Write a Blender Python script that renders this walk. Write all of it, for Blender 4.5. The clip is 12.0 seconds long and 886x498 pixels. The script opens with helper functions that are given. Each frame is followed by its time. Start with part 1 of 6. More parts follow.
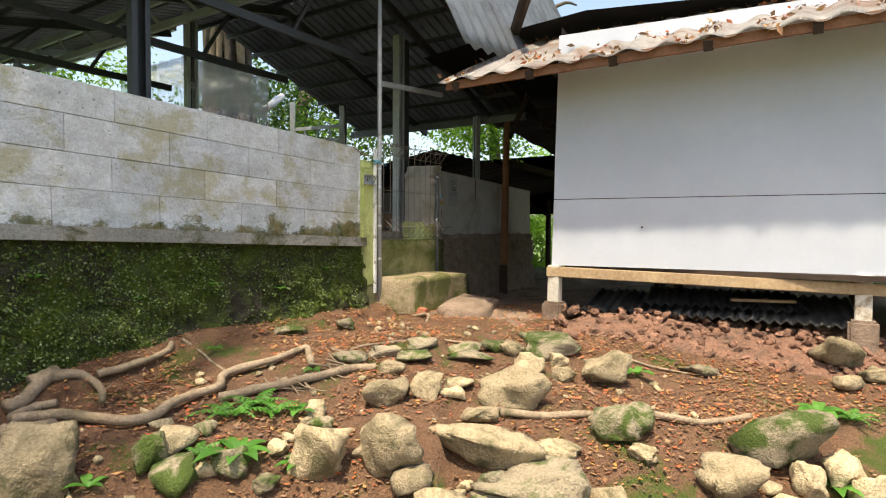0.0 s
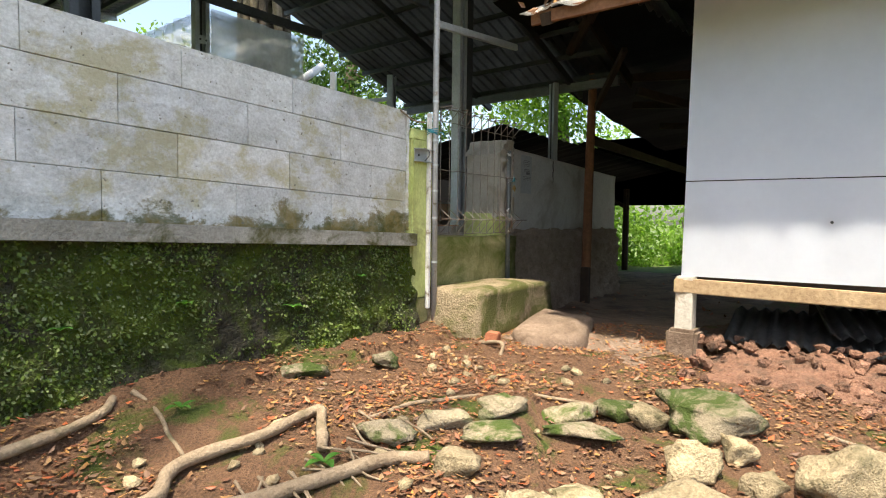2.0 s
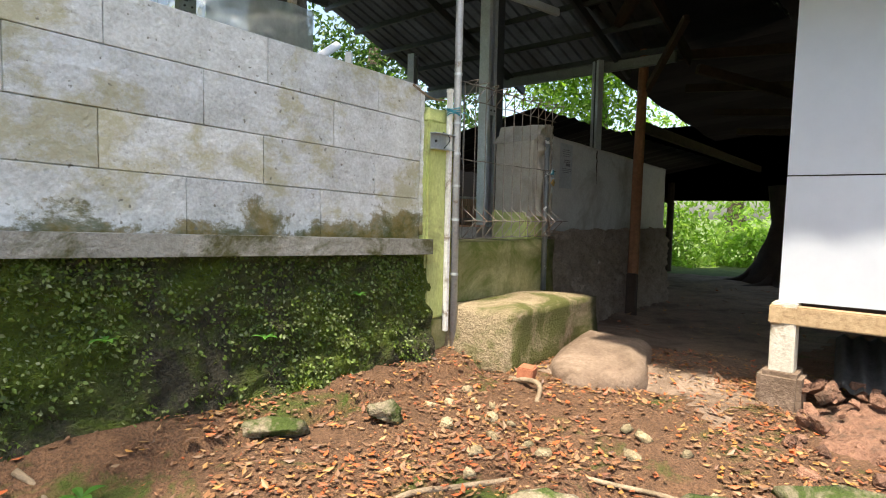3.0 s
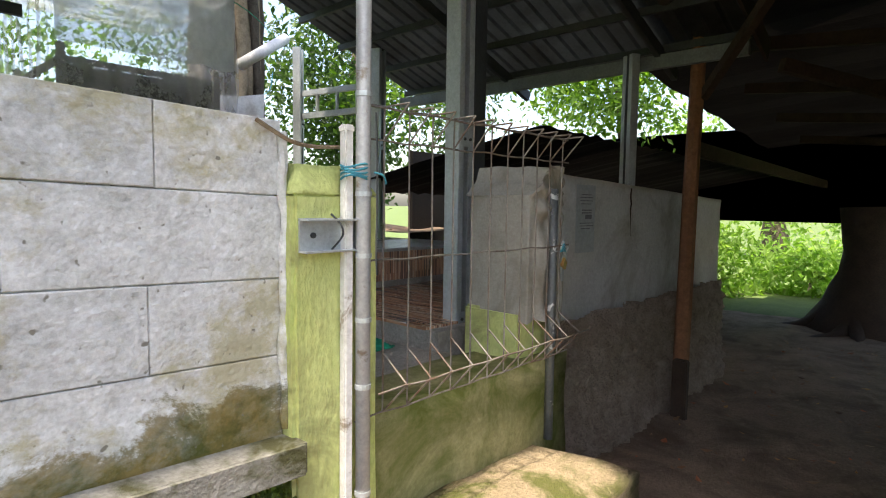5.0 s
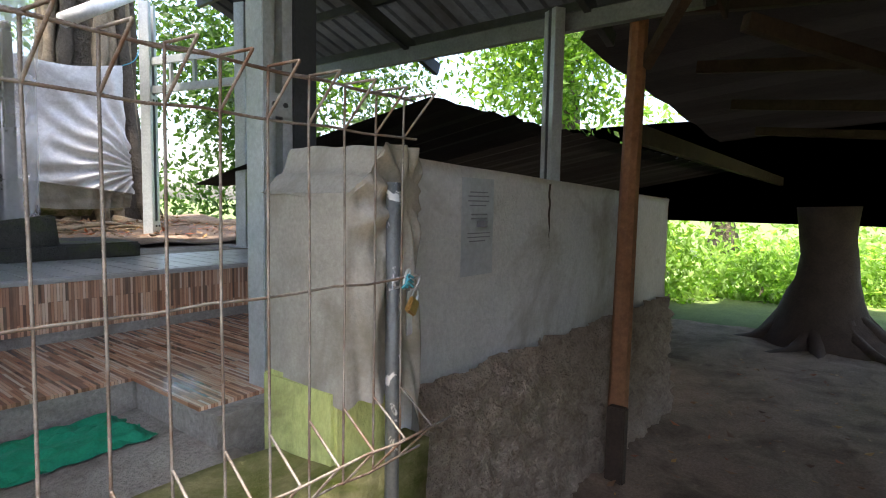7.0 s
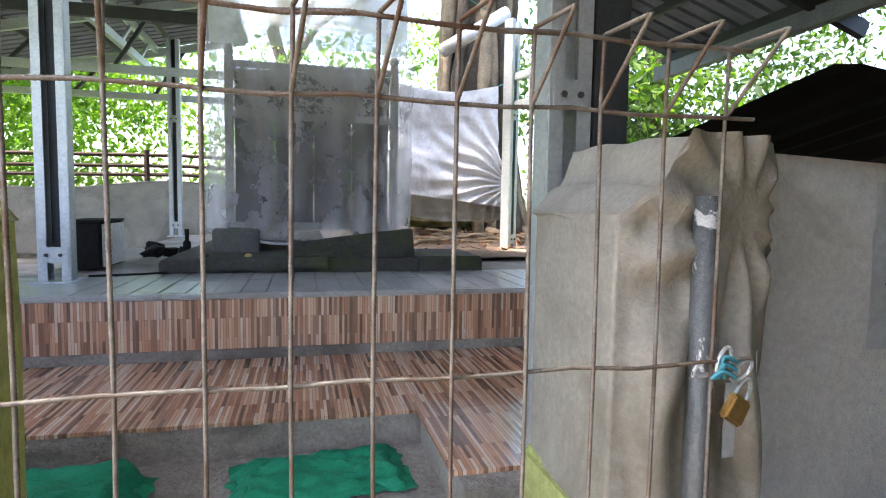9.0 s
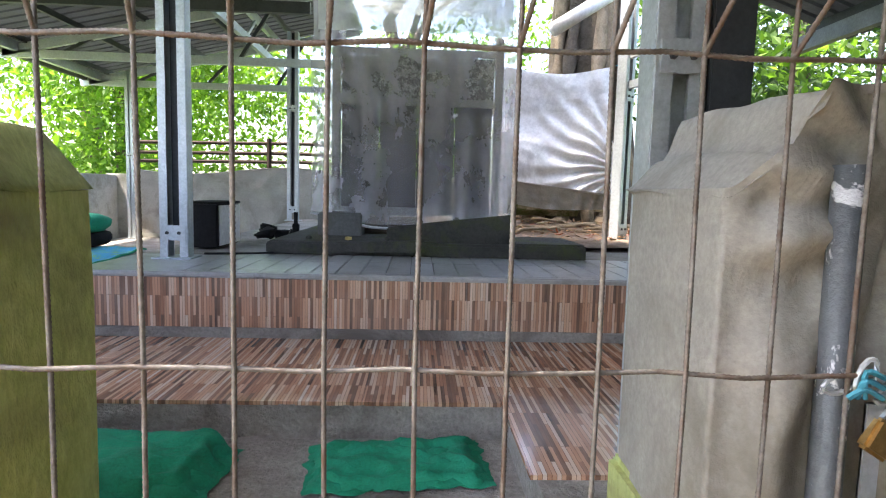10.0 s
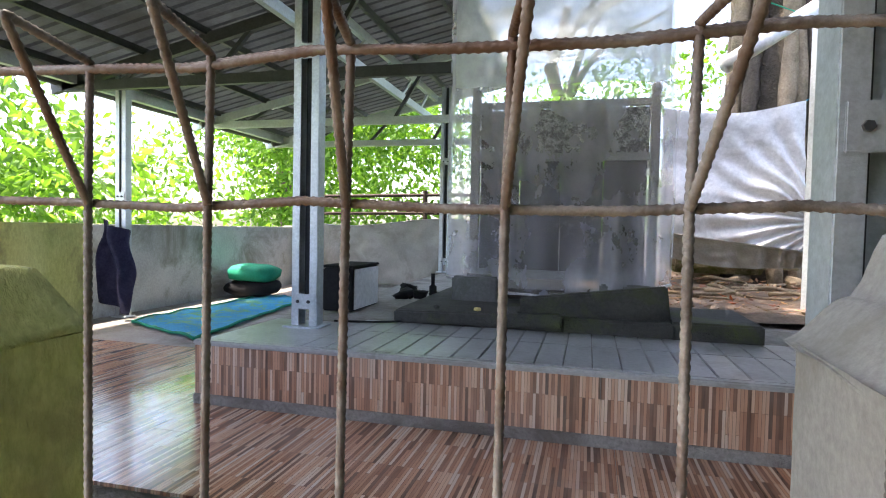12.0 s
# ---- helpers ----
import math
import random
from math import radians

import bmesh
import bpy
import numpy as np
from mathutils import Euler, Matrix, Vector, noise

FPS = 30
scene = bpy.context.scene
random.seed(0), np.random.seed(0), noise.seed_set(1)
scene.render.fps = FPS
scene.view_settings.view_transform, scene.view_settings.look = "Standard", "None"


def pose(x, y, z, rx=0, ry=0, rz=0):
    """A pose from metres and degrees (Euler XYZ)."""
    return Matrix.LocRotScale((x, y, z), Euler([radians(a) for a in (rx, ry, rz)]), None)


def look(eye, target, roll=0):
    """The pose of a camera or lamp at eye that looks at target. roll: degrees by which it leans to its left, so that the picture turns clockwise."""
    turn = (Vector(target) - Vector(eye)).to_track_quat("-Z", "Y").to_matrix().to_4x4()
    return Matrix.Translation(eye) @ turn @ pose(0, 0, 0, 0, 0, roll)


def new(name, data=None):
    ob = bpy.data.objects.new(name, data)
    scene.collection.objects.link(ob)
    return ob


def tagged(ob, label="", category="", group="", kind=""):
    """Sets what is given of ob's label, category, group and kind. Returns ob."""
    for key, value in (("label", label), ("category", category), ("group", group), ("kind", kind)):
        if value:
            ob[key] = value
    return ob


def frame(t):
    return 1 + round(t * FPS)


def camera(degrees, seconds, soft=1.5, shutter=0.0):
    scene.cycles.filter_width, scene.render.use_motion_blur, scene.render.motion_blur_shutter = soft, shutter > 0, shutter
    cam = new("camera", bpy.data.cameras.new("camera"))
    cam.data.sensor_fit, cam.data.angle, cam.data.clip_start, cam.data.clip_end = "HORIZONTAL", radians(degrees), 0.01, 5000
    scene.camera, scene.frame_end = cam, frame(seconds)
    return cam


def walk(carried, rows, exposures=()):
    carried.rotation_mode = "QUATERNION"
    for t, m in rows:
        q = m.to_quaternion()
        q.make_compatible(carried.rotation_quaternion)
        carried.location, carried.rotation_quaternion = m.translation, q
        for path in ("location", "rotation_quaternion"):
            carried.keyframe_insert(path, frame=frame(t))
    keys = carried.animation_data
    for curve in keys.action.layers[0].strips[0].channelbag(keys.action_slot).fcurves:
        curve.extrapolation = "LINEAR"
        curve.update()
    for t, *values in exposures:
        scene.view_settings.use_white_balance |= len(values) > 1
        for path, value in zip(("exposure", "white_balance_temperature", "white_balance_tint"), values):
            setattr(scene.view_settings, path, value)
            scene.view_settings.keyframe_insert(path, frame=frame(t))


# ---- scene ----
cam = camera(75.5, 12.0, soft=1.1)
PATH = [
    (0, (-4.322, -3.554, 0.906), (-2.644, -2.468, 0.838), 0.3),
    (0.5, (-4.215, -3.397, 0.851), (-2.565, -2.268, 0.775), 0.5),
    (1, (-3.961, -3.11, 0.938), (-2.342, -1.939, 0.849), 0.5),
    (1.5, (-3.641, -2.932, 0.869), (-2.048, -1.725, 0.779), 0.8),
    (2, (-3.221, -2.629, 0.913), (-1.649, -1.397, 0.817), 0.7),
    (2.5, (-2.897, -2.381, 0.935), (-1.353, -1.115, 0.833), 0.8),
    (2.7, (-2.771, -2.291, 0.945), (-1.238, -1.011, 0.832), 1.0),
    (4.5, (-1.526, -1.602, 1.325), (-0.138, -0.172, 1.161), 1.1),
    (5, (-1.099, -1.329, 1.448), (0.367, 0.023, 1.296), 0.8),
    (5.5, (-0.892, -1.204, 1.461), (0.662, 0.049, 1.333), 0.0),
    (6, (-0.698, -1.123, 1.519), (0.883, 0.095, 1.391), 0.5),
    (6.5, (-0.425, -1.086, 1.466), (1.153, 0.134, 1.322), 0.7),
    (6.7, (-0.263, -1.068, 1.474), (1.314, 0.151, 1.316), 0.9),
    (8.5, (0.405, -0.794, 1.485), (1.323, 0.979, 1.355), 0.8),
    (9, (0.427, -0.762, 1.504), (0.898, 1.176, 1.354), 0.9),
    (9.5, (0.458, -0.749, 1.489), (0.65, 1.231, 1.287), 1.7),
    (10, (0.509, -0.675, 1.479), (0.597, 1.314, 1.287), 1.5),
    (10.5, (0.596, -0.503, 1.548), (0.576, 1.489, 1.381), 0.8),
    (11, (0.656, -0.416, 1.61), (0.474, 1.57, 1.462), 0.2),
    (11.5, (0.677, -0.402, 1.614), (0.291, 1.557, 1.5), 0.5),
    (12, (0.657, -0.397, 1.619), (0.164, 1.54, 1.548), 1.2),
]
walk(cam, [(t, look(eye, target, roll)) for t, eye, target, roll in PATH], [(0, 1.25, 7400, 9), (2.5, 1.5, 7100, 8), (4.5, 1.7, 7100, 12), (5.0, 1.8, 7100, 12), (5.5, 2.0, 6900, 13), (6.5, 2.3, 6800, 14), (8.5, 3.0, 6800, 16), (10, 3.0, 6800, 16), (11.5, 2.98, 6750, 17), (12, 2.9, 6700, 17)])

# ---------------------------------------------------------------- light
SUN_DIR = Vector((-0.34, -0.08, 0.94)).normalized()
world = bpy.data.worlds.new("world")
scene.world = world
world.use_nodes = True
wn = world.node_tree.nodes
sky = wn.new("ShaderNodeTexSky")
sky.sky_type = "NISHITA"
sky.sun_disc = False
sky.sun_elevation = math.asin(SUN_DIR.z)
sky.sun_rotation = math.atan2(SUN_DIR.x, SUN_DIR.y)
sky.air_density, sky.dust_density, sky.ozone_density = 1.0, 3.0, 1.0
wn["Background"].inputs["Strength"].default_value = 0.15
world.node_tree.links.new(sky.outputs[0], wn["Background"].inputs["Color"])
sun_data = bpy.data.lights.new("sun", "SUN")
sun_data.energy, sun_data.angle, sun_data.color = 3.6, radians(2.0), (1.0, 0.93, 0.82)
sun = new("sun", sun_data)
sun.matrix_world = look(SUN_DIR * 30, (0, 0, 0))

# ---------------------------------------------------------------- materials
MATS = {}


def node_mat(name):
    m = bpy.data.materials.new(name)
    m.use_nodes = True
    MATS[name] = m
    return m, m.node_tree.nodes, m.node_tree.links


def ramp(nodes, links, fac, stops):
    r = nodes.new("ShaderNodeValToRGB")
    while len(r.color_ramp.elements) < len(stops):
        r.color_ramp.elements.new(0.5)
    for e, (p, c) in zip(r.color_ramp.elements, stops):
        e.position, e.color = p, (*c, 1)
    links.new(fac, r.inputs[0])
    return r.outputs[0]


def tex(nodes, links, scale, detail=6, rough=0.6, kind="Noise", stretch=None, coord="Object", dist=0.0):
    tc = nodes.new("ShaderNodeTexCoord")
    out = tc.outputs[coord] if coord != "World" else nodes.new("ShaderNodeNewGeometry").outputs["Position"]
    if stretch:
        mp = nodes.new("ShaderNodeMapping")
        mp.inputs["Scale"].default_value = stretch
        links.new(out, mp.inputs[0])
        out = mp.outputs[0]
    if kind == "Noise":
        n = nodes.new("ShaderNodeTexNoise")
        n.inputs["Detail"].default_value, n.inputs["Roughness"].default_value, n.inputs["Distortion"].default_value = detail, rough, dist
    else:
        n = nodes.new("ShaderNodeTexVoronoi")
    n.inputs["Scale"].default_value = scale
    links.new(out, n.inputs["Vector"])
    return n.outputs["Fac"] if kind == "Noise" else n.outputs["Distance"]


def mixc(nodes, links, fac, a, b, mode="MIX"):
    mx = nodes.new("ShaderNodeMix")
    mx.data_type, mx.blend_type = "RGBA", mode
    for sock, v in ((mx.inputs[0], fac), (mx.inputs[6], a), (mx.inputs[7], b)):
        if isinstance(v, (int, float)):
            sock.default_value = v
        elif isinstance(v, tuple):
            sock.default_value = (*v, 1)
        else:
            links.new(v, sock)
    return mx.outputs[2]


def bump(nodes, links, height, strength, distance, bsdf):
    b = nodes.new("ShaderNodeBump")
    b.inputs["Strength"].default_value, b.inputs["Distance"].default_value = strength, distance
    links.new(height, b.inputs["Height"])
    links.new(b.outputs[0], bsdf.inputs["Normal"])


def rough_mat(name, a, b, rough=0.85, scale=8, fine=60, stain=None, stain_scale=1.6, stain_at=0.55, stain_soft=0.12, bump_s=0.4, bump_d=0.01,
              metal=0.0, coord="World", stretch=None, island=0.0, spec=0.4, grain=0.35, foot=None):
    m, n, l = node_mat(name)
    bs = n["Principled BSDF"]
    big = tex(n, l, scale, 6, 0.65, coord=coord, stretch=stretch)
    col = ramp(n, l, big, [(0.3, a), (0.7, b)])
    small = tex(n, l, fine, 3, 0.7, coord=coord, stretch=stretch)
    col = mixc(n, l, grain, col, ramp(n, l, small, [(0.25, tuple(v * 0.55 for v in a)), (0.75, tuple(min(1, v * 1.25) for v in b))]))
    if stain:
        st = tex(n, l, stain_scale, 5, 0.7, coord=coord, dist=0.6)
        f = ramp(n, l, st, [(stain_at - stain_soft, (0, 0, 0)), (stain_at + stain_soft, (1, 1, 1))])
        col = mixc(n, l, f, col, stain)
    if foot:
        # moss stains that thin out upwards from the foot of the wall
        fc, z0, z1 = foot
        sp = n.new("ShaderNodeSeparateXYZ")
        l.new(n.new("ShaderNodeNewGeometry").outputs["Position"], sp.inputs[0])
        mr = n.new("ShaderNodeMapRange")
        mr.inputs[1].default_value, mr.inputs[2].default_value, mr.inputs[3].default_value, mr.inputs[4].default_value = z0, z1, 0.28, 0.0
        l.new(sp.outputs[2], mr.inputs[0])
        sn = tex(n, l, 4.5, 6, 0.7, coord="World", dist=0.35, stretch=(1, 1, 1.5))
        sm = n.new("ShaderNodeMath")
        sm.operation = "ADD"
        l.new(mr.outputs[0], sm.inputs[0])
        l.new(sn, sm.inputs[1])
        col = mixc(n, l, ramp(n, l, sm.outputs[0], [(0.62, (0, 0, 0)), (0.78, (0.9, 0.9, 0.9))]), col, fc)
    if island:
        oi = n.new("ShaderNodeObjectInfo")
        gi = n.new("ShaderNodeNewGeometry")
        ad = n.new("ShaderNodeMath")
        ad.operation = "ADD"
        l.new(oi.outputs["Random"], ad.inputs[0])
        l.new(gi.outputs["Random Per Island"], ad.inputs[1])
        fr = n.new("ShaderNodeMath")
        fr.operation = "FRACT"
        l.new(ad.outputs[0], fr.inputs[0])
        v = ramp(n, l, fr.outputs[0], [(0, (1 - island,) * 3), (1, (1 + island * 0.5,) * 3)])
        col = mixc(n, l, 1.0, col, v, "MULTIPLY")
    l.new(col, bs.inputs["Base Color"])
    bs.inputs["Roughness"].default_value, bs.inputs["Metallic"].default_value = rough, metal
    bs.inputs["Specular IOR Level"].default_value = spec
    mixh = n.new("ShaderNodeMath")
    mixh.operation = "ADD"
    l.new(big, mixh.inputs[0])
    l.new(small, mixh.inputs[1])
    bump(n, l, mixh.outputs[0], bump_s, bump_d, bs)
    return m


def leaf_mat(name, cols, trans=0.5):
    m, n, l = node_mat(name)
    bs = n["Principled BSDF"]
    gi = n.new("ShaderNodeNewGeometry")
    col = ramp(n, l, gi.outputs["Random Per Island"], [(i / (len(cols) - 1), c) for i, c in enumerate(cols)])
    l.new(col, bs.inputs["Base Color"])
    bs.inputs["Roughness"].default_value = 0.55
    tr = n.new("ShaderNodeBsdfTranslucent")
    l.new(mixc(n, l, 1.0, col, (1.6, 1.7, 0.8), "MULTIPLY"), tr.inputs[0])
    mx = n.new("ShaderNodeMixShader")
    mx.inputs[0].default_value = trans
    l.new(bs.outputs[0], mx.inputs[1])
    l.new(tr.outputs[0], mx.inputs[2])
    l.new(mx.outputs[0], n["Material Output"].inputs[0])
    return m


dirt = rough_mat("dirt", (0.065, 0.034, 0.018), (0.27, 0.145, 0.078), 0.95, 9, 90, (0.075, 0.105, 0.014), 2.1, 0.60, 0.05, 1.0, 0.04, grain=0.6)
mound_mat = rough_mat("packed_earth", (0.12, 0.082, 0.055), (0.30, 0.22, 0.165), 0.9, 4, 60, (0.10, 0.065, 0.042), 2.2, 0.58, 0.1, 0.7, 0.015, grain=0.45)
stone = rough_mat("field_stone", (0.25, 0.19, 0.105), (0.56, 0.455, 0.285), 0.9, 7, 70, (0.13, 0.115, 0.055), 4.5, 0.58, 0.08, 0.9, 0.02, island=0.45, grain=0.5)
moss_stone = rough_mat("mossy_stone", (0.2, 0.16, 0.1), (0.38, 0.32, 0.22), 0.92, 6, 70, (0.06, 0.092, 0.014), 4.5, 0.50, 0.06, 0.9, 0.02, island=0.3, grain=0.5)
rubble_mat = rough_mat("red_rubble", (0.13, 0.062, 0.04), (0.38, 0.205, 0.135), 0.93, 9, 60, (0.12, 0.08, 0.055), 5, 0.58, 0.1, 1.0, 0.03, island=0.5, grain=0.5)
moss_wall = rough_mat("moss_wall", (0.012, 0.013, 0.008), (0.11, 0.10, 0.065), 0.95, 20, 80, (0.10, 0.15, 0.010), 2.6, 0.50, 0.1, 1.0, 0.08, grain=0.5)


def block_coat(name):
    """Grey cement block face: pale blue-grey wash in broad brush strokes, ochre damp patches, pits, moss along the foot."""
    m, n, l = node_mat(name)
    bs = n["Principled BSDF"]
    cloud = tex(n, l, 1.6, 5, 0.6, coord="World", dist=0.4)
    col = ramp(n, l, cloud, [(0.3, (0.40, 0.40, 0.375)), (0.5, (0.55, 0.56, 0.55)), (0.72, (0.70, 0.72, 0.74))])
    strokes = tex(n, l, 9, 8, 0.72, coord="World", stretch=(0.85, 1, 1.2), dist=0.25)
    col = mixc(n, l, 0.5, col, ramp(n, l, strokes, [(0.34, (0.30, 0.31, 0.30)), (0.5, (0.58, 0.60, 0.615)), (0.64, (0.84, 0.87, 0.90))]))
    dust = tex(n, l, 70, 3, 0.7, coord="World")
    col = mixc(n, l, 0.22, col, ramp(n, l, dust, [(0.35, (0.2, 0.2, 0.19)), (0.65, (0.86, 0.87, 0.87))]))
    damp = tex(n, l, 1.7, 8, 0.72, coord="World", stretch=(1.0, 1, 1.2), dist=0.15)
    col = mixc(n, l, ramp(n, l, damp, [(0.505, (0, 0, 0)), (0.585, (0.7, 0.7, 0.7))]), col, (0.37, 0.335, 0.175))
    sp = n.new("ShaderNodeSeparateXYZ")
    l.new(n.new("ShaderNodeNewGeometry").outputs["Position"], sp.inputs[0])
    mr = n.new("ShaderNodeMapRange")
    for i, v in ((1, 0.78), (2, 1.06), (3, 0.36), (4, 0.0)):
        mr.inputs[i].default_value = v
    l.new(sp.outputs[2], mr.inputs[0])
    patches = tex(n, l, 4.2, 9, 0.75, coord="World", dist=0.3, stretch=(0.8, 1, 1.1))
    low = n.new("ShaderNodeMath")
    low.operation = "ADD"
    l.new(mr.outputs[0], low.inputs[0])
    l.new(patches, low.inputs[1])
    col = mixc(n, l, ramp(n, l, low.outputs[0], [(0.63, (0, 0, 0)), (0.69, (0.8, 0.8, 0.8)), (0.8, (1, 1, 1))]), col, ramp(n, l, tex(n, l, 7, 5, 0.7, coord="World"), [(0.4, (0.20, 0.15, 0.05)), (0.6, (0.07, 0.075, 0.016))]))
    pits = tex(n, l, 34, 2, 0.5, coord="World")
    col = mixc(n, l, ramp(n, l, pits, [(0.27, (0.9, 0.9, 0.9)), (0.32, (0, 0, 0))]), col, (0.17, 0.16, 0.13))
    oi = n.new("ShaderNodeObjectInfo")
    col = mixc(n, l, 1.0, col, ramp(n, l, oi.outputs["Random"], [(0, (0.86, 0.87, 0.88)), (1, (1.05, 1.04, 1.02))]), "MULTIPLY")
    l.new(col, bs.inputs["Base Color"])
    bs.inputs["Roughness"].default_value, bs.inputs["Specular IOR Level"].default_value = 0.88, 0.3
    ad = n.new("ShaderNodeMath")
    ad.operation = "ADD"
    l.new(strokes, ad.inputs[0])
    l.new(pits, ad.inputs[1])
    bump(n, l, ad.outputs[0], 0.7, 0.012, bs)
    return m


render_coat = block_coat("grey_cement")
ledge_mat = rough_mat("ledge_cement", (0.17, 0.165, 0.145), (0.36, 0.355, 0.32), 0.9, 6, 70, (0.075, 0.075, 0.03), 2.6, 0.55, 0.06, 0.7, 0.015, grain=0.4)
green_paint = rough_mat("green_painted_cement", (0.38, 0.44, 0.12), (0.60, 0.65, 0.27), 0.75, 4, 70, (0.27, 0.27, 0.11), 2.4, 0.58, 0.08, 0.6, 0.012, grain=0.4, stretch=(1, 1, 0.45))
mossy_cement = rough_mat("mossy_cement", (0.20, 0.19, 0.08), (0.36, 0.33, 0.17), 0.9, 5, 60, (0.10, 0.12, 0.02), 3.2, 0.5, 0.12, 0.5)
step_mat = rough_mat("worn_step", (0.14, 0.105, 0.06), (0.37, 0.295, 0.19), 0.9, 5, 70, (0.085, 0.09, 0.022), 3.0, 0.50, 0.07, 0.8, 0.02, grain=0.45)
plaster = rough_mat("grey_plaster", (0.62, 0.61, 0.595), (0.80, 0.795, 0.78), 0.85, 3, 50, (0.42, 0.39, 0.35), 1.6, 0.62, 0.1, 0.5, 0.012, grain=0.25)
old_plaster = rough_mat("weathered_plaster", (0.36, 0.36, 0.33), (0.56, 0.56, 0.52), 0.88, 3, 50, (0.20, 0.20, 0.15), 1.8, 0.58, 0.1, 0.4, 0.012, grain=0.3)
rough_base = rough_mat("rough_earth_wall", (0.17, 0.125, 0.095), (0.44, 0.36, 0.29), 0.95, 9, 60, None, bump_s=1.0, bump_d=0.05)
white_panel = rough_mat("white_board", (0.68, 0.72, 0.79), (0.77, 0.81, 0.88), 0.55, 0.8, 14, None, bump_s=0.03, bump_d=0.003, grain=0.05)
raw_wood = rough_mat("raw_wood", (0.26, 0.17, 0.09), (0.46, 0.34, 0.2), 0.8, 5, 40, None, stretch=(1, 1, 1), bump_s=0.3)
white_wood = rough_mat("flaked_white_wood", (0.60, 0.58, 0.54), (0.82, 0.81, 0.78), 0.8, 8, 50, (0.3, 0.25, 0.19), 7, 0.62, 0.04, 0.3)
# Near black: the shade inside the shed is put into this colour.
shed_shade = rough_mat("shade_black_sheet", (0.006, 0.005, 0.0045), (0.018, 0.014, 0.011), 0.9, 5, 40, None, bump_s=0.3)
stilt_wood = rough_mat("grey_white_stilt", (0.40, 0.37, 0.31), (0.62, 0.58, 0.50), 0.8, 8, 50, (0.26, 0.2, 0.13), 6, 0.58, 0.06, 0.4)
# Lowered to near black to carry the shed's shade and the backlit trunk.
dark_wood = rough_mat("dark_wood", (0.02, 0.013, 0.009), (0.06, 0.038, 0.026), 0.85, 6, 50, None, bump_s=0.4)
red_wood = rough_mat("red_brown_post", (0.14, 0.06, 0.03), (0.26, 0.12, 0.06), 0.75, 5, 40, None, bump_s=0.3)
galv = rough_mat("galvanised_steel", (0.42, 0.46, 0.48), (0.58, 0.62, 0.64), 0.45, 14, 80, None, metal=0.55, bump_s=0.08)
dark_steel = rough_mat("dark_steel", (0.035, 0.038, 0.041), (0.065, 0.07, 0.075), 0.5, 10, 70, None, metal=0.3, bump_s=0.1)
pipe_mat = rough_mat("grey_pipe", (0.30, 0.31, 0.32), (0.44, 0.45, 0.46), 0.5, 10, 70, (0.2, 0.17, 0.13), 9, 0.64, 0.05, 0.15, metal=0.3)
peeled_pipe = rough_mat("peeling_pipe", (0.10, 0.11, 0.115), (0.18, 0.195, 0.2), 0.5, 10, 70, (0.74, 0.74, 0.72), 16, 0.61, 0.02, 0.25, metal=0.2)
rebar = rough_mat("pale_rusty_wire", (0.06, 0.05, 0.043), (0.29, 0.265, 0.24), 0.6, 22, 140, (0.10, 0.052, 0.03), 6, 0.57, 0.1, 0.2, metal=0.15)
# Darker than bare zinc: the underside's shade is in the base colour.
zinc_in = rough_mat("shaded_zinc", (0.05, 0.056, 0.058), (0.10, 0.11, 0.114), 0.6, 3, 40, (0.04, 0.04, 0.037), 1.3, 0.6, 0.1, 0.12, metal=0.2)
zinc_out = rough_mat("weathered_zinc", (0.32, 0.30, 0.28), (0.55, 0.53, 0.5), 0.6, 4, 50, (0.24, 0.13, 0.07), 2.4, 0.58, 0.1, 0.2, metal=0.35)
zinc_patch = rough_mat("blue_grey_zinc", (0.16, 0.18, 0.195), (0.32, 0.35, 0.37), 0.5, 4, 50, (0.12, 0.11, 0.10), 2.0, 0.62, 0.1, 0.15, metal=0.4)
corr_mat = rough_mat("old_corrugated", (0.09, 0.088, 0.085), (0.24, 0.235, 0.225), 0.75, 6, 50, None, metal=0.2, bump_s=0.2)
tarp = rough_mat("grey_tarp", (0.25, 0.235, 0.205), (0.42, 0.40, 0.355), 0.7, 3, 90, (0.20, 0.185, 0.15), 2.5, 0.58, 0.1, 0.3, 0.006, grain=0.3)
white_tarp = rough_mat("white_tarp", (0.62, 0.61, 0.6), (0.8, 0.79, 0.78), 0.55, 3, 40, (0.45, 0.43, 0.4), 3, 0.6, 0.1, 0.2)
cement_floor = rough_mat("cement_floor", (0.22, 0.20, 0.18), (0.42, 0.40, 0.36), 0.85, 5, 70, (0.17, 0.15, 0.13), 2.5, 0.56, 0.1, 0.9, 0.015, grain=0.45)
grey_tile = rough_mat("grey_tile", (0.34, 0.34, 0.335), (0.47, 0.47, 0.46), 0.3, 4, 60, (0.22, 0.21, 0.19), 3, 0.62, 0.1, 0.1)
tomb_stone = rough_mat("tomb_stone", (0.03, 0.03, 0.027), (0.085, 0.082, 0.072), 0.85, 6, 60, (0.07, 0.085, 0.03), 3, 0.58, 0.08, 0.7, 0.015)
root_mat = rough_mat("root_bark", (0.15, 0.105, 0.065), (0.36, 0.28, 0.19), 0.9, 10, 70, (0.09, 0.08, 0.04), 4, 0.62, 0.1, 0.9, 0.012)
bark = rough_mat("bark", (0.05, 0.04, 0.03), (0.15, 0.12, 0.09), 0.95, 6, 40, None, bump_s=1.0, bump_d=0.04)
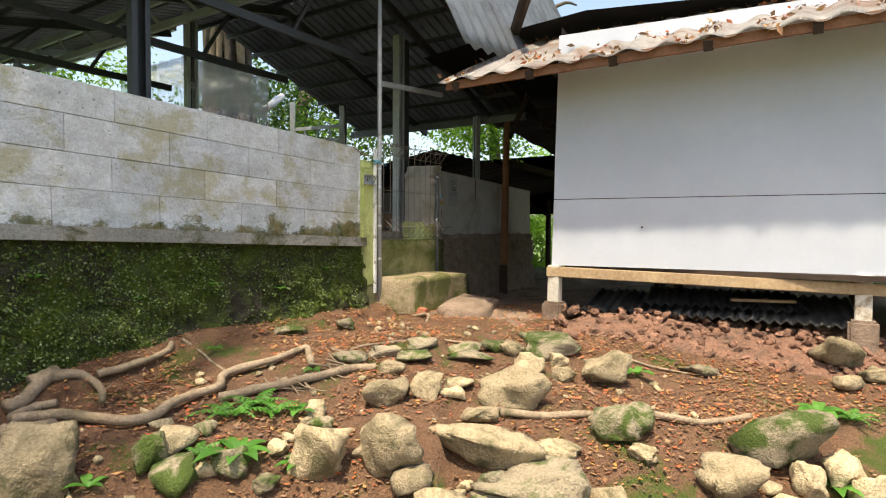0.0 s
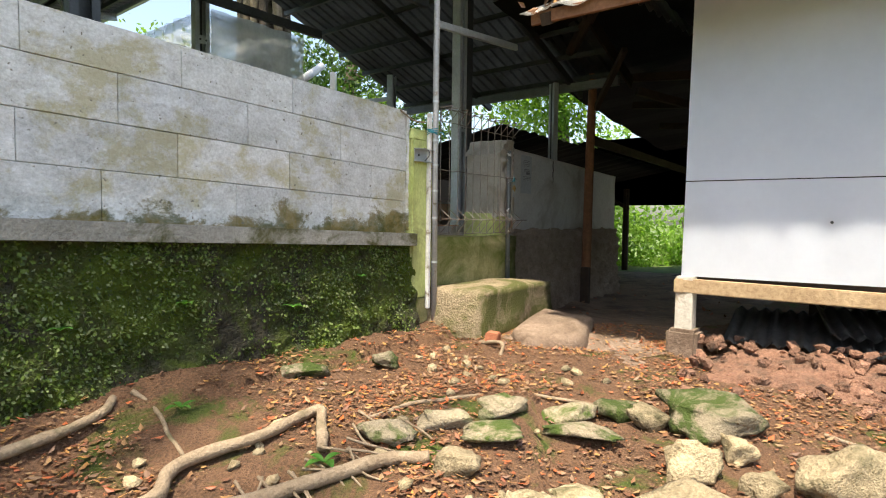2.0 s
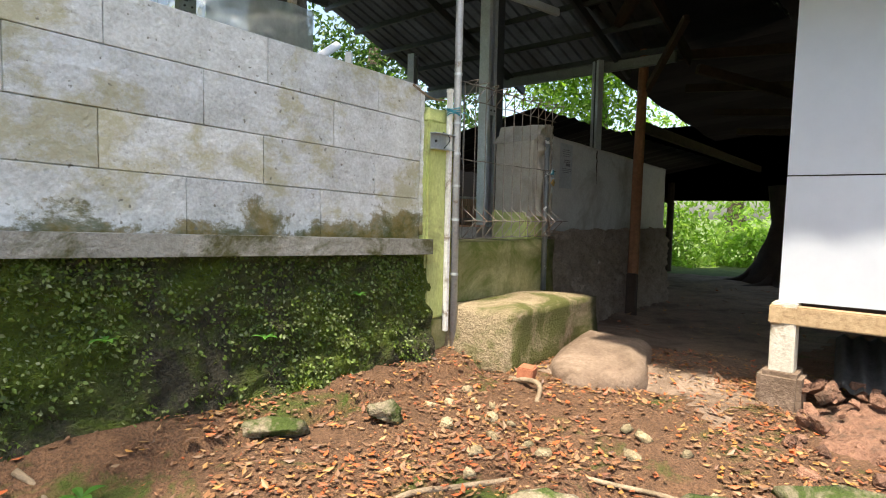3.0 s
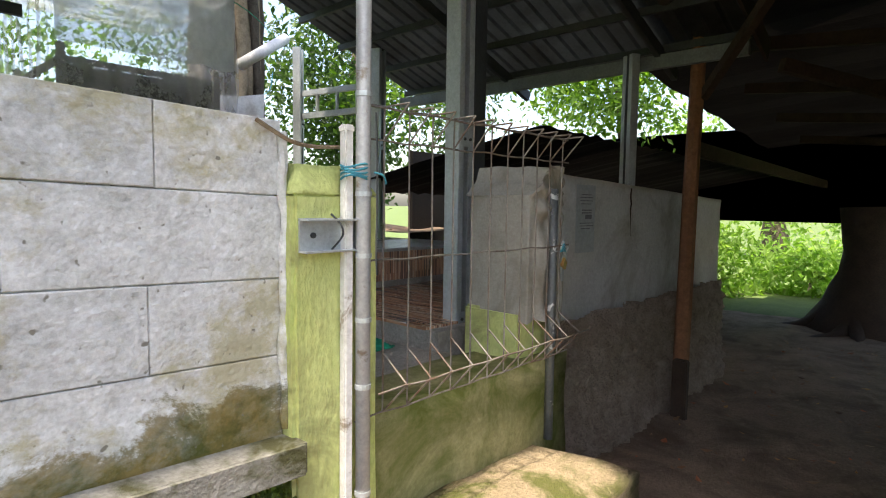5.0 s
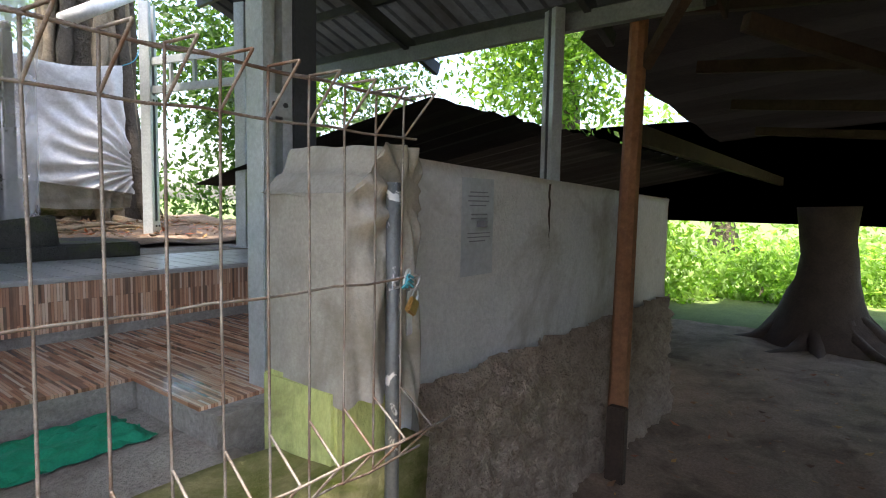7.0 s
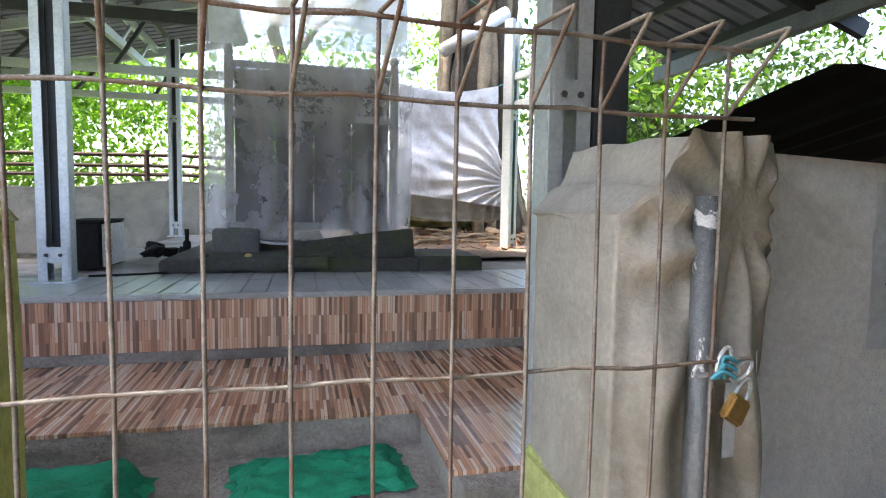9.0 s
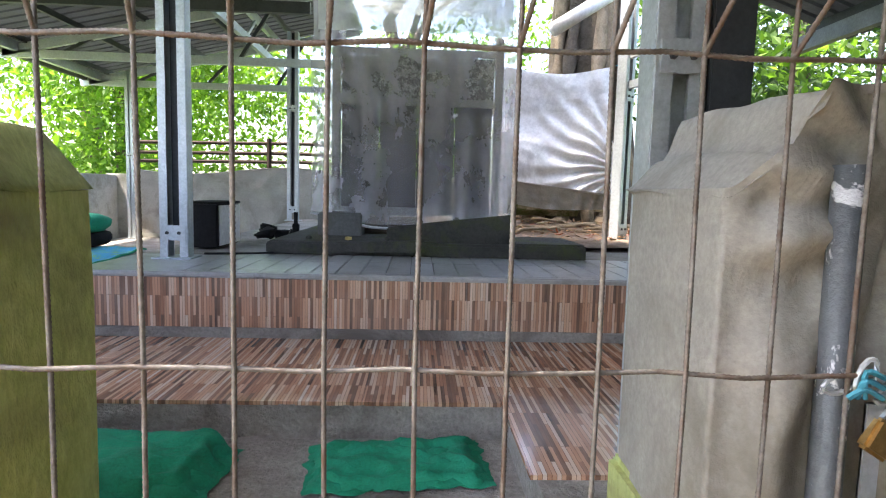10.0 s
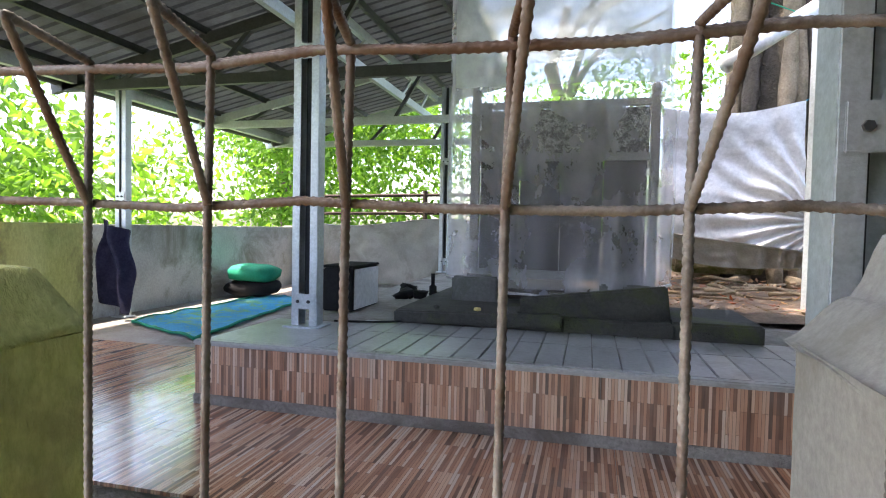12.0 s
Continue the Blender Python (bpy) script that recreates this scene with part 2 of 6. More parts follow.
green_cloth = rough_mat("green_cloth", (0.0, 0.17, 0.09), (0.0, 0.30, 0.165), 0.8, 8, 120, None, bump_s=0.5, bump_d=0.004)
blue_mat = rough_mat("blue_mat", (0.02, 0.36, 0.72), (0.08, 0.58, 0.86), 0.6, 10, 60, (0.22, 0.55, 0.30), 7, 0.55, 0.05, 0.1)
black_box = rough_mat("black_plastic", (0.008, 0.008, 0.009), (0.018, 0.018, 0.019), 0.8, 8, 60, None, bump_s=0.1, spec=0.15)
pvc = rough_mat("white_pvc", (0.66, 0.66, 0.66), (0.78, 0.78, 0.78), 0.4, 5, 40, None, bump_s=0.05)
paper = rough_mat("grey_paper", (0.50, 0.53, 0.56), (0.62, 0.65, 0.68), 0.5, 4, 40, None, bump_s=0.05)
ink = rough_mat("faded_ink", (0.16, 0.16, 0.19), (0.24, 0.24, 0.28), 0.7, 20, 60, None, bump_s=0.02)
brass = rough_mat("brass", (0.42, 0.26, 0.09), (0.58, 0.38, 0.15), 0.4, 20, 80, None, metal=0.8, bump_s=0.1)
twine = rough_mat("blue_twine", (0.02, 0.16, 0.24), (0.05, 0.28, 0.36), 0.7, 40, 90, None, bump_s=0.2)
brick_red = rough_mat("red_brick", (0.30, 0.10, 0.05), (0.42, 0.17, 0.09), 0.9, 9, 60, None, bump_s=0.5)
grass_ground = rough_mat("green_ground", (0.05, 0.08, 0.02), (0.14, 0.2, 0.06), 0.95, 2, 30, None, bump_s=0.6)
leaves_bright = leaf_mat("bright_leaves", [(0.05, 0.12, 0.012), (0.10, 0.2, 0.025), (0.16, 0.27, 0.05)], 0.55)
# Brighter copy of bright_leaves: sunshine is put into the leaf colour.
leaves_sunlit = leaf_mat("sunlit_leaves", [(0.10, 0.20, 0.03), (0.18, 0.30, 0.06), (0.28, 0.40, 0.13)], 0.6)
leaves_dark = leaf_mat("dark_leaves", [(0.018, 0.05, 0.01), (0.04, 0.09, 0.018), (0.07, 0.14, 0.03)], 0.4)
litter_mat = leaf_mat("leaf_litter", [(0.06, 0.03, 0.018), (0.18, 0.075, 0.035), (0.24, 0.12, 0.055), (0.11, 0.055, 0.035), (0.48, 0.11, 0.03), (0.17, 0.09, 0.055), (0.22, 0.12, 0.06), (0.40, 0.20, 0.05), (0.28, 0.18, 0.10), (0.13, 0.07, 0.045)], 0.1)
fern_mat = leaf_mat("fern_green", [(0.03, 0.11, 0.012), (0.06, 0.19, 0.02), (0.10, 0.26, 0.04)], 0.35)


def stick_tile(name, along, gloss):
    """Ceramic tile printed with narrow sticks of mixed brown wood. along: the axis (0 x, 1 y, 2 z) the sticks run along."""
    m, n, l = node_mat(name)
    bs = n["Principled BSDF"]
    pos = n.new("ShaderNodeNewGeometry").outputs["Position"]
    sp = n.new("ShaderNodeSeparateXYZ")
    l.new(pos, sp.inputs[0])
    cb = n.new("ShaderNodeCombineXYZ")
    l.new(sp.outputs[along], cb.inputs[0])
    l.new(sp.outputs[0 if along != 0 else 1], cb.inputs[1])
    br = n.new("ShaderNodeTexBrick")
    br.offset, br.offset_frequency, br.squash = 0.37, 3, 1.0
    for k, v in (("Scale", 1.0), ("Mortar Size", 0.0006), ("Brick Width", 0.21), ("Row Height", 0.0105), ("Mortar Smooth", 0.2), ("Bias", 0.0)):
        br.inputs[k].default_value = v
    br.inputs["Color1"].default_value, br.inputs["Color2"].default_value, br.inputs["Mortar"].default_value = (0, 0, 0, 1), (1, 1, 1, 1), (0, 0, 0, 1)
    l.new(cb.outputs[0], br.inputs[0])
    col = ramp(n, l, br.outputs["Color"], [(0.0, (0.05, 0.022, 0.014)), (0.2, (0.22, 0.09, 0.048)), (0.42, (0.52, 0.24, 0.13)), (0.66, (0.68, 0.39, 0.24)), (0.86, (0.76, 0.53, 0.37)), (1.0, (0.80, 0.66, 0.53))])
    grain = tex(n, l, 30, 4, 0.7, coord="World", stretch=tuple(0.15 if a == along else 2.0 for a in range(3)))
    col = mixc(n, l, 0.28, col, ramp(n, l, grain, [(0.3, (0.10, 0.05, 0.03)), (0.7, (0.62, 0.42, 0.30))]))
    col = mixc(n, l, br.outputs["Fac"], col, (0.16, 0.085, 0.055))
    dust = tex(n, l, 2.5, 5, 0.7, coord="World")
    col = mixc(n, l, ramp(n, l, dust, [(0.5, (0, 0, 0)), (0.85, (0.45, 0.45, 0.45))]), col, (0.34, 0.29, 0.25))
    l.new(col, bs.inputs["Base Color"])
    r = ramp(n, l, dust, [(0.3, (gloss,) * 3), (0.8, (gloss + 0.25,) * 3)])
    l.new(r, bs.inputs["Roughness"])
    bs.inputs["Specular IOR Level"].default_value = 0.75
    bump(n, l, br.outputs["Fac"], -0.15, 0.002, bs)
    return m


floor_tile_mat = stick_tile("stick_floor_tile", 1, 0.05)
face_tile_mat = stick_tile("stick_face_tile", 2, 0.35)


def net_mat(name, col, alpha, clear=False):
    m, n, l = node_mat(name)
    bs = n["Principled BSDF"]
    bs.inputs["Base Color"].default_value = (*col, 1)
    bs.inputs["Roughness"].default_value = 0.25 if clear else 0.6
    tr = n.new("ShaderNodeBsdfTransparent")
    mx = n.new("ShaderNodeMixShader")
    f = tex(n, l, 3.5, 5, 0.65, coord="World", stretch=(1, 1, 0.8))
    lo, hi = alpha
    l.new(ramp(n, l, f, [(0.35, (lo,) * 3), (0.7, (hi,) * 3)]), mx.inputs[0])
    tl = n.new("ShaderNodeBsdfTranslucent")
    tl.inputs[0].default_value = (*col, 1)
    m2 = n.new("ShaderNodeMixShader")
    m2.inputs[0].default_value = 0.45
    l.new(bs.outputs[0], m2.inputs[1])
    l.new(tl.outputs[0], m2.inputs[2])
    l.new(tr.outputs[0], mx.inputs[1])
    l.new(m2.outputs[0], mx.inputs[2])
    l.new(mx.outputs[0], n["Material Output"].inputs[0])
    b = n.new("ShaderNodeBump")
    b.inputs["Strength"].default_value, b.inputs["Distance"].default_value = 0.5, 0.02
    l.new(f, b.inputs["Height"])
    l.new(b.outputs[0], bs.inputs["Normal"])
    return m


net = net_mat("mosquito_net", (0.84, 0.82, 0.90), (0.20, 0.40))
plastic = net_mat("clear_plastic", (0.62, 0.66, 0.64), (0.4, 0.85), True)

# ---------------------------------------------------------------- mesh helpers
RNG = random.Random(7)


def mesh_ob(name, bm, mat, smooth=False):
    me = bpy.data.meshes.new(name)
    bm.normal_update()
    bm.to_mesh(me)
    bm.free()
    if smooth:
        for p in me.polygons:
            p.use_smooth = True
    for x in (mat if isinstance(mat, (list, tuple)) else [mat]):
        me.materials.append(x)
    return new(name, me)


def part(name, bm, mat, parent=None, label="", smooth=False):
    ob = mesh_ob(name, bm, mat, smooth)
    if parent is not None:
        ob.parent = parent
    if label:
        ob["label"] = label
    return ob


def empty(name, label, category, at=(0, 0, 0), kind="", group=""):
    ob = new(name)
    ob.empty_display_size = 0.1
    return tagged(ob, label, category, group, kind)


def add_box(bm, x0, x1, y0, y1, z0, z1, bevel=0.0, m=None):
    c = Matrix.Translation(((x0 + x1) / 2, (y0 + y1) / 2, (z0 + z1) / 2)) @ Matrix.Diagonal((abs(x1 - x0), abs(y1 - y0), abs(z1 - z0), 1))
    r = bmesh.ops.create_cube(bm, size=1, matrix=(m @ c) if m else c)
    if bevel:
        edges = list({e for v in r["verts"] for e in v.link_edges})
        bmesh.ops.bevel(bm, geom=edges, offset=bevel, segments=2, affect="EDGES", clamp_overlap=True)
    return bm


def box(x0, x1, y0, y1, z0, z1, bevel=0.0, m=None):
    return add_box(bmesh.new(), x0, x1, y0, y1, z0, z1, bevel, m)


def add_beam(bm, a, b, w, h, bevel=0.0):
    """A bar of section w x h from a to b."""
    a, b = Vector(a), Vector(b)
    d = b - a
    q = d.to_track_quat("Z", "Y").to_matrix().to_4x4()
    return add_box(bm, -w / 2, w / 2, -h / 2, h / 2, 0, d.length, bevel, Matrix.Translation(a) @ q)


def beam(a, b, w, h, bevel=0.0):
    return add_beam(bmesh.new(), a, b, w, h, bevel)


def add_tube(bm, pts, rads, n=8, jitter=0.0, rng=None):
    """A tube through pts; rads one radius or one for each point."""
    pts = [Vector(p) for p in pts]
    if not isinstance(rads, (list, tuple)):
        rads = [rads] * len(pts)
    rings = []
    up = Vector((0.13, 0.21, 0.97))
    for i, p in enumerate(pts):
        t = (pts[min(i + 1, len(pts) - 1)] - pts[max(i - 1, 0)]).normalized()
        s = t.cross(up)
        if s.length < 0.05:
            s = t.cross(Vector((1, 0, 0)))
        s.normalize()
        u = s.cross(t).normalized()
        ring = []
        for k in range(n):
            a = 2 * math.pi * k / n
            r = rads[i] * (1 + (jitter * rng.uniform(-1, 1) if jitter else 0))
            ring.append(bm.verts.new(p + (s * math.cos(a) + u * math.sin(a)) * r))
        rings.append(ring)
    for r0, r1 in zip(rings, rings[1:]):
        for k in range(n):
            bm.faces.new((r0[k], r0[(k + 1) % n], r1[(k + 1) % n], r1[k]))
    bm.faces.new(list(reversed(rings[0])))
    bm.faces.new(rings[-1])
    return bm


def tube(pts, rads, n=8, jitter=0.0, rng=None):
    return add_tube(bmesh.new(), pts, rads, n, jitter, rng)


def spline(pts, steps=6):
    """Catmull-Rom through pts."""
    pts = [Vector(p) for p in pts]
    out = []
    for i in range(len(pts) - 1):
        p0, p1, p2, p3 = pts[max(i - 1, 0)], pts[i], pts[i + 1], pts[min(i + 2, len(pts) - 1)]
        for k in range(steps):
            t = k / steps
            out.append(0.5 * ((2 * p1) + (p2 - p0) * t + (2 * p0 - 5 * p1 + 4 * p2 - p3) * t * t + (3 * p1 - p0 - 3 * p2 + p3) * t ** 3))
    out.append(pts[-1])
    return out


def sheet(nu, nv, f, thick=0.0):
    """A grid surface f(u, v) for u, v in 0..1; with a thickness it gets a back."""
    bm = bmesh.new()
    g = [[bm.verts.new(f(i / nu, j / nv)) for j in range(nv + 1)] for i in range(nu + 1)]
    for i in range(nu):
        for j in range(nv):
            bm.faces.new((g[i][j], g[i + 1][j], g[i + 1][j + 1], g[i][j + 1]))
    if thick:
        bmesh.ops.solidify(bm, geom=bm.faces[:], thickness=thick)
    return bm


def boulder(seed, sx, sy, sz, rough=0.22, sub=3, flat=0.0):
    bm = bmesh.new()
    bmesh.ops.create_icosphere(bm, subdivisions=sub, radius=1)
    off = Vector((seed * 3.7, seed * 1.9, seed * 2.3))
    rc = random.Random(int(seed * 1000) + 5)
    cuts = [(Vector((rc.gauss(0, 1), rc.gauss(0, 1), rc.gauss(0, 1))).normalized(), rc.uniform(0.5, 0.8)) for _ in range(11)] if rough > 0.3 else []
    for v in bm.verts:
        p = v.co.copy()
        q = Vector([math.copysign(abs(c) ** 0.75, c) for c in p])
        for nrm, dd in cuts:
            over = q.dot(nrm) - dd
            if over > 0:
                q -= nrm * over * 0.9
        k = 1 + rough * noise.noise(p * 1.1 + off) + rough * 0.5 * noise.noise(p * 2.7 + off) + rough * 0.2 * noise.noise(p * 6 + off)
        q *= k * 0.92
        if flat and q.z > flat:
            q.z = flat + (q.z - flat) * 0.3
        v.co = Vector((q.x * sx, q.y * sy, q.z * sz))
    return bm


def rnd(p, s=1.0):
    return noise.noise(Vector(p) * s)


def leaf_cloud(count, place, size, rng, aspect=0.5, droop=0.3, flat=False):
    """Loose leaves, each a folded pair of faces, at points given by place()."""
    vs, fs = [], []
    for _ in range(count):
        p = place()
        if p is None:
            continue
        s = size * (rng.uniform(0.6, 1.3) if not flat else rng.choice((0.35, 0.45, 0.6, 0.9, 1.4)) * rng.uniform(0.8, 1.2))
        if flat:
            d = Vector((rng.uniform(-1, 1), rng.uniform(-1, 1), rng.uniform(-0.1, 0.25))).normalized()
            w = d.cross(Vector((rng.uniform(-0.4, 0.4), rng.uniform(-0.4, 0.4), 1))).normalized()
        else:
            d = Vector((rng.uniform(-1, 1), rng.uniform(-1, 1), rng.uniform(-1, 0.6) - droop)).normalized()
            w = d.cross(Vector((rng.uniform(-1, 1), rng.uniform(-1, 1), rng.uniform(-1, 1)))).normalized()
        nrm = d.cross(w)
        p = Vector(p)
        b = len(vs)
        vs += [p, p + d * s * 0.45 + w * s * aspect * 0.5 + nrm * s * 0.08, p + d * s, p + d * s * 0.45 - w * s * aspect * 0.5 + nrm * s * 0.08]
        fs += [(b, b + 1, b + 2), (b, b + 2, b + 3)]
    me = bpy.data.meshes.new("leaves")
    me.from_pydata(vs, [], fs)
    return me


# ---------------------------------------------------------------- ground
def smooth(a, b, x):
    t = min(1.0, max(0.0, (x - a) / (b - a)))
    return t * t * (3 - 2 * t)


def ground_z(x, y):
    """Height of the earth: a low front, a rooty bank, the terrace before the gate, flat under the sheds."""
    s = (x + 4.32) * 0.84 + (y + 3.55) * 0.54
    lat = -(x + 4.32) * 0.54 + (y + 3.55) * 0.84
    bank = 2.35 + 0.25 * rnd((lat * 0.7, 3, 1)) + (0.25 if lat < 0 else -0.25 * smooth(0.2, 1.6, lat))
    z = -0.42 + 0.40 * smooth(bank - 0.5, bank + 0.5, s) + 0.14 * smooth(bank + 0.4, bank + 1.8, s)
    z -= 0.12 * smooth(5.6, 7.5, s)
    if y > -0.3 and x < 0.2:
        z += 0.10 * smooth(-0.5, 0.0, y)
    if lat < -0.6:
        z -= 0.10 * smooth(-0.6, -1.6, lat) * (1 - smooth(3.5, 5, s))
    far = max(abs(x) - 12, abs(y) - 12, 0)
    amp = 1 if far == 0 else 0.3
    return z + amp * (0.035 * rnd((x * 1.9, y * 1.9, 0)) + 0.018 * rnd((x * 6, y * 6, 2)))


def axis_points(lo, hi, step, far):
    a = list(np.arange(lo, hi + 1e-6, step))
    ext, d = [], step
    v = hi
    while v < far:
        d *= 1.35
        v += d
        ext.append(v)
    neg, v, d = [], lo, step
    while v > -far:
        d *= 1.35
        v -= d
        neg.append(v)
    return list(reversed(neg)) + a + ext


XS, YS = axis_points(-6, 4, 0.05, 400), axis_points(-5.5, 0.6, 0.05, 400)
gv = [(x, y, ground_z(x, y)) for x in XS for y in YS]
ny = len(YS)
gf = [(i * ny + j, (i + 1) * ny + j, (i + 1) * ny + j + 1, i * ny + j + 1) for i in range(len(XS) - 1) for j in range(ny - 1)]
gm = bpy.data.meshes.new("ground")
gm.from_pydata(gv, [], gf)
for p in gm.polygons:
    p.use_smooth = True
    c = p.center
    p.material_index = 2 if c.x > 0.1 + 0.5 * rnd((c.x * 1.5, c.y * 1.5, 6)) and c.y > -1.55 + 0.3 * rnd((c.x * 2, c.y * 2, 9)) and c.x < 8.2 and c.y < 6.4 else 1 if (c.x < -3.4 and c.y > -0.1) or c.y > 6.4 or c.x > 8.2 or c.x < -9 or c.y < -9 else 0
gm.materials.append(dirt)
gm.materials.append(grass_ground)
gm.materials.append(mound_mat)
tagged(new("ground", gm), "reddish-brown earth bank strewn with dry leaves", "ground", kind="structure")


# ---------------------------------------------------------------- boundary wall on the near side
def top_z(x):
    return 1.655 + 0.034 * (-x - 0.1)


wall_west = box(-6.2, -0.3, 0.009, 0.13, 0.6, 1.6)
for v in wall_west.verts:
    if v.co.z > 1:
        v.co.z = top_z(v.co.x) - 0.012
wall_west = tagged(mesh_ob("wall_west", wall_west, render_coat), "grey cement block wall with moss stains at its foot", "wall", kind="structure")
COURSES = ((0.0, 0.195, -0.60), (0.195, 0.41, -0.88), (0.41, 0.615, -0.62), (0.615, 0.85, -0.95))


def wall_blocks():
    pitch = 0.628
    for up, dn, start in COURSES:
        xs = [-0.285] + [start - pitch * k for k in range(9)]
        for xa, xb in zip(xs, xs[1:]):
            bm = box(xb + 0.001, xa - 0.001, -0.002 + RNG.uniform(-0.003, 0.002), 0.009, 0, 1, 0)
            for v in bm.verts:
                t = top_z(v.co.x)
                v.co.z = t - up - 0.0015 if v.co.z > 0.5 else t - dn + 0.0015
            bmesh.ops.bevel(bm, geom=[e for e in bm.edges if all(v.co.y < 0.005 for v in e.verts)], offset=0.0025, segments=1, affect="EDGES")
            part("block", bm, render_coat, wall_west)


bm = box(-6.2, -0.27, -0.105, 0.02, 0, 1, 0.012)
for v in bm.verts:
    v.co.z = top_z(v.co.x) - 0.915 + 0.085 * (v.co.z) + 0.006 * rnd(v.co, 5)
part("ledge", bm, ledge_mat, wall_west, "grey cement ledge with moss")


def lower_wall(u, v):
    x = -6.2 + 5.95 * u
    zt, zb = top_z(x) - 0.9, 0.02 + 0.08 * smooth(-1.9, -1.1, x)
    z = zb + (zt - zb) * v
    return (x, -0.045 - 0.10 * (1 - v) ** 2 + 0.035 * rnd((x * 4, z * 5, 1)) + 0.03 * rnd((x * 11, z * 13, 4)) + 0.014 * rnd((x * 30, z * 30, 7)), z)


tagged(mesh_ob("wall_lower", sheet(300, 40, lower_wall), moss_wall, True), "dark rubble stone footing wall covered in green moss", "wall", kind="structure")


# tufts of moss and small ferns on the footing wall
def tuft_place():
    x, v = RNG.uniform(-5.5, -0.3), RNG.random()
    if rnd((x * 2.2, v * 1.5, 8)) + 0.5 * rnd((x * 7, v * 4, 3)) < RNG.uniform(-0.5, 0.35):
        return None
    p = lower_wall((x + 6.2) / 5.95, v)
    return (p[0], p[1] - 0.004, p[2])


me = leaf_cloud(48000, tuft_place, 0.019, RNG, 0.7)
moss_leaf = leaf_mat("moss_leaf", [(0.025, 0.045, 0.006), (0.07, 0.12, 0.01), (0.12, 0.18, 0.02), (0.19, 0.22, 0.11)], 0.15)
me.materials.append(moss_leaf)
tagged(new("moss_tufts", me), "small moss tufts and seedlings clinging to the wall", "moss", kind="stuff")

# gate pillar
pillar = empty("gate_pillar", "lime green painted cement gate pillar, weathered", "pillar")
bm = box(-0.285, 0.005, -0.055, 0.24, 0.38, 1.48, 0)
bmesh.ops.subdivide_edges(bm, edges=bm.edges[:], cuts=5, use_grid_fill=True)
for v in bm.verts:
    v.co += Vector((0.008 * rnd(v.co, 4), 0.006 * rnd(v.co, 5), 0.006 * rnd(v.co, 6)))
bmesh.ops.bevel(bm, geom=[e for e in bm.edges if e.calc_face_angle(0) > 1.2], offset=0.012, segments=2, affect="EDGES")
part("shaft", bm, green_paint, pillar, smooth=False)
bm = box(-0.284, 0.004, -0.054, 0.239, 1.47, 1.555, 0)
for v in bm.verts:
    if v.co.z > 1.5:
        v.co.x = -0.14 + (v.co.x + 0.14) * 0.68
        v.co.y = 0.0925 + (v.co.y - 0.0925) * 0.68
bmesh.ops.subdivide_edges(bm, edges=bm.edges[:], cuts=6, use_grid_fill=True)
for v in bm.verts:
    v.co += Vector((0.006 * rnd(v.co, 9), 0.006 * rnd(v.co + Vector((5, 0, 0)), 9), 0.008 * rnd(v.co, 12)))
part("cap", bm, green_paint, pillar, "chamfered cap with flaking paint", True)
bm = box(-0.26, 0.0, -0.05, 0.23, 0.05, 0.385, 0.015)
part("foot", bm, mossy_cement, pillar, "mossy cement foot")
# ragged mortar seam between wall and pillar
bm = bmesh.new()
add_tube(bm, [(-0.285 + 0.014 * rnd((z, 1, 2), 9), -0.012 + 0.01 * rnd((z, 5, 2), 11), z) for z in np.arange(0.85, 1.66, 0.03)], [0.012 + 0.012 * abs(rnd((z, 3, 9), 14)) for z in np.arange(0.85, 1.66, 0.03)], 7)
part("mortar_seam", bm, render_coat, pillar)

# poles
pipe = empty("pipe_pole", "tall grey metal pipe pole beside the pillar", "pole")
part("pipe", tube([(-0.085, -0.095, 0.12), (-0.087, -0.094, 1.5), (-0.083, -0.09, 3.35)], 0.021, 14), pipe_mat, pipe, smooth=True)
for z in (0.62, 0.93, 1.12, 1.3, 1.47, 1.74):
    part("clamp", tube([(-0.086, -0.094, z), (-0.086, -0.094, z + 0.013)], 0.0235, 14), galv, pipe, "rusty clamp ring")
stick = tagged(mesh_ob("white_stake", beam((-0.128, -0.07, 0.3), (-0.125, -0.07, 1.655), 0.028, 0.028, 0.004), white_wood), "peeling white wooden stake tied to the pipe", "stake")
part("tip", box(-0.142, -0.108, -0.087, -0.053, 1.64, 1.662, 0.005), white_wood, stick, "split top end")
part("arm", beam((-0.09, -0.09, 2.28), (1.05, -0.05, 2.40), 0.03, 0.05, 0.004), galv, pipe, "galvanised steel brace arm")
bracket = empty("steel_bracket", "bent galvanised channel bracket wired to the pillar", "bracket")
bm = box(-0.27, -0.075, -0.062, -0.057, 1.320, 1.410, 0)
add_box(bm, -0.27, -0.075, -0.10, -0.057, 1.403, 1.408)
add_box(bm, -0.27, -0.075, -0.095, -0.057, 1.320, 1.325)
part("channel", bm, galv, bracket)
for x in (-0.23, -0.115):
    part("bolt", tube([(x, -0.068, 1.365), (x, -0.06, 1.365)], 0.008, 8), dark_steel, bracket)
part("tie_wire", tube(spline([(-0.17, -0.064, 1.325), (-0.165, -0.105, 1.365), (-0.172, -0.105, 1.395), (-0.17, -0.062, 1.420)], 4), 0.003, 5), dark_steel, bracket)
tw = empty("twine_knot", "blue-green twine knotted round pole and stake", "twine")
for k in range(5):
    z = 1.52 + 0.008 * k
    part("coil", tube([(-0.105 + 0.042 * math.cos(a), -0.082 + 0.034 * math.sin(a), z + 0.006 * math.sin(a * 2 + k)) for a in np.linspace(0, 6.28, 14)], 0.0032, 5), twine, tw)
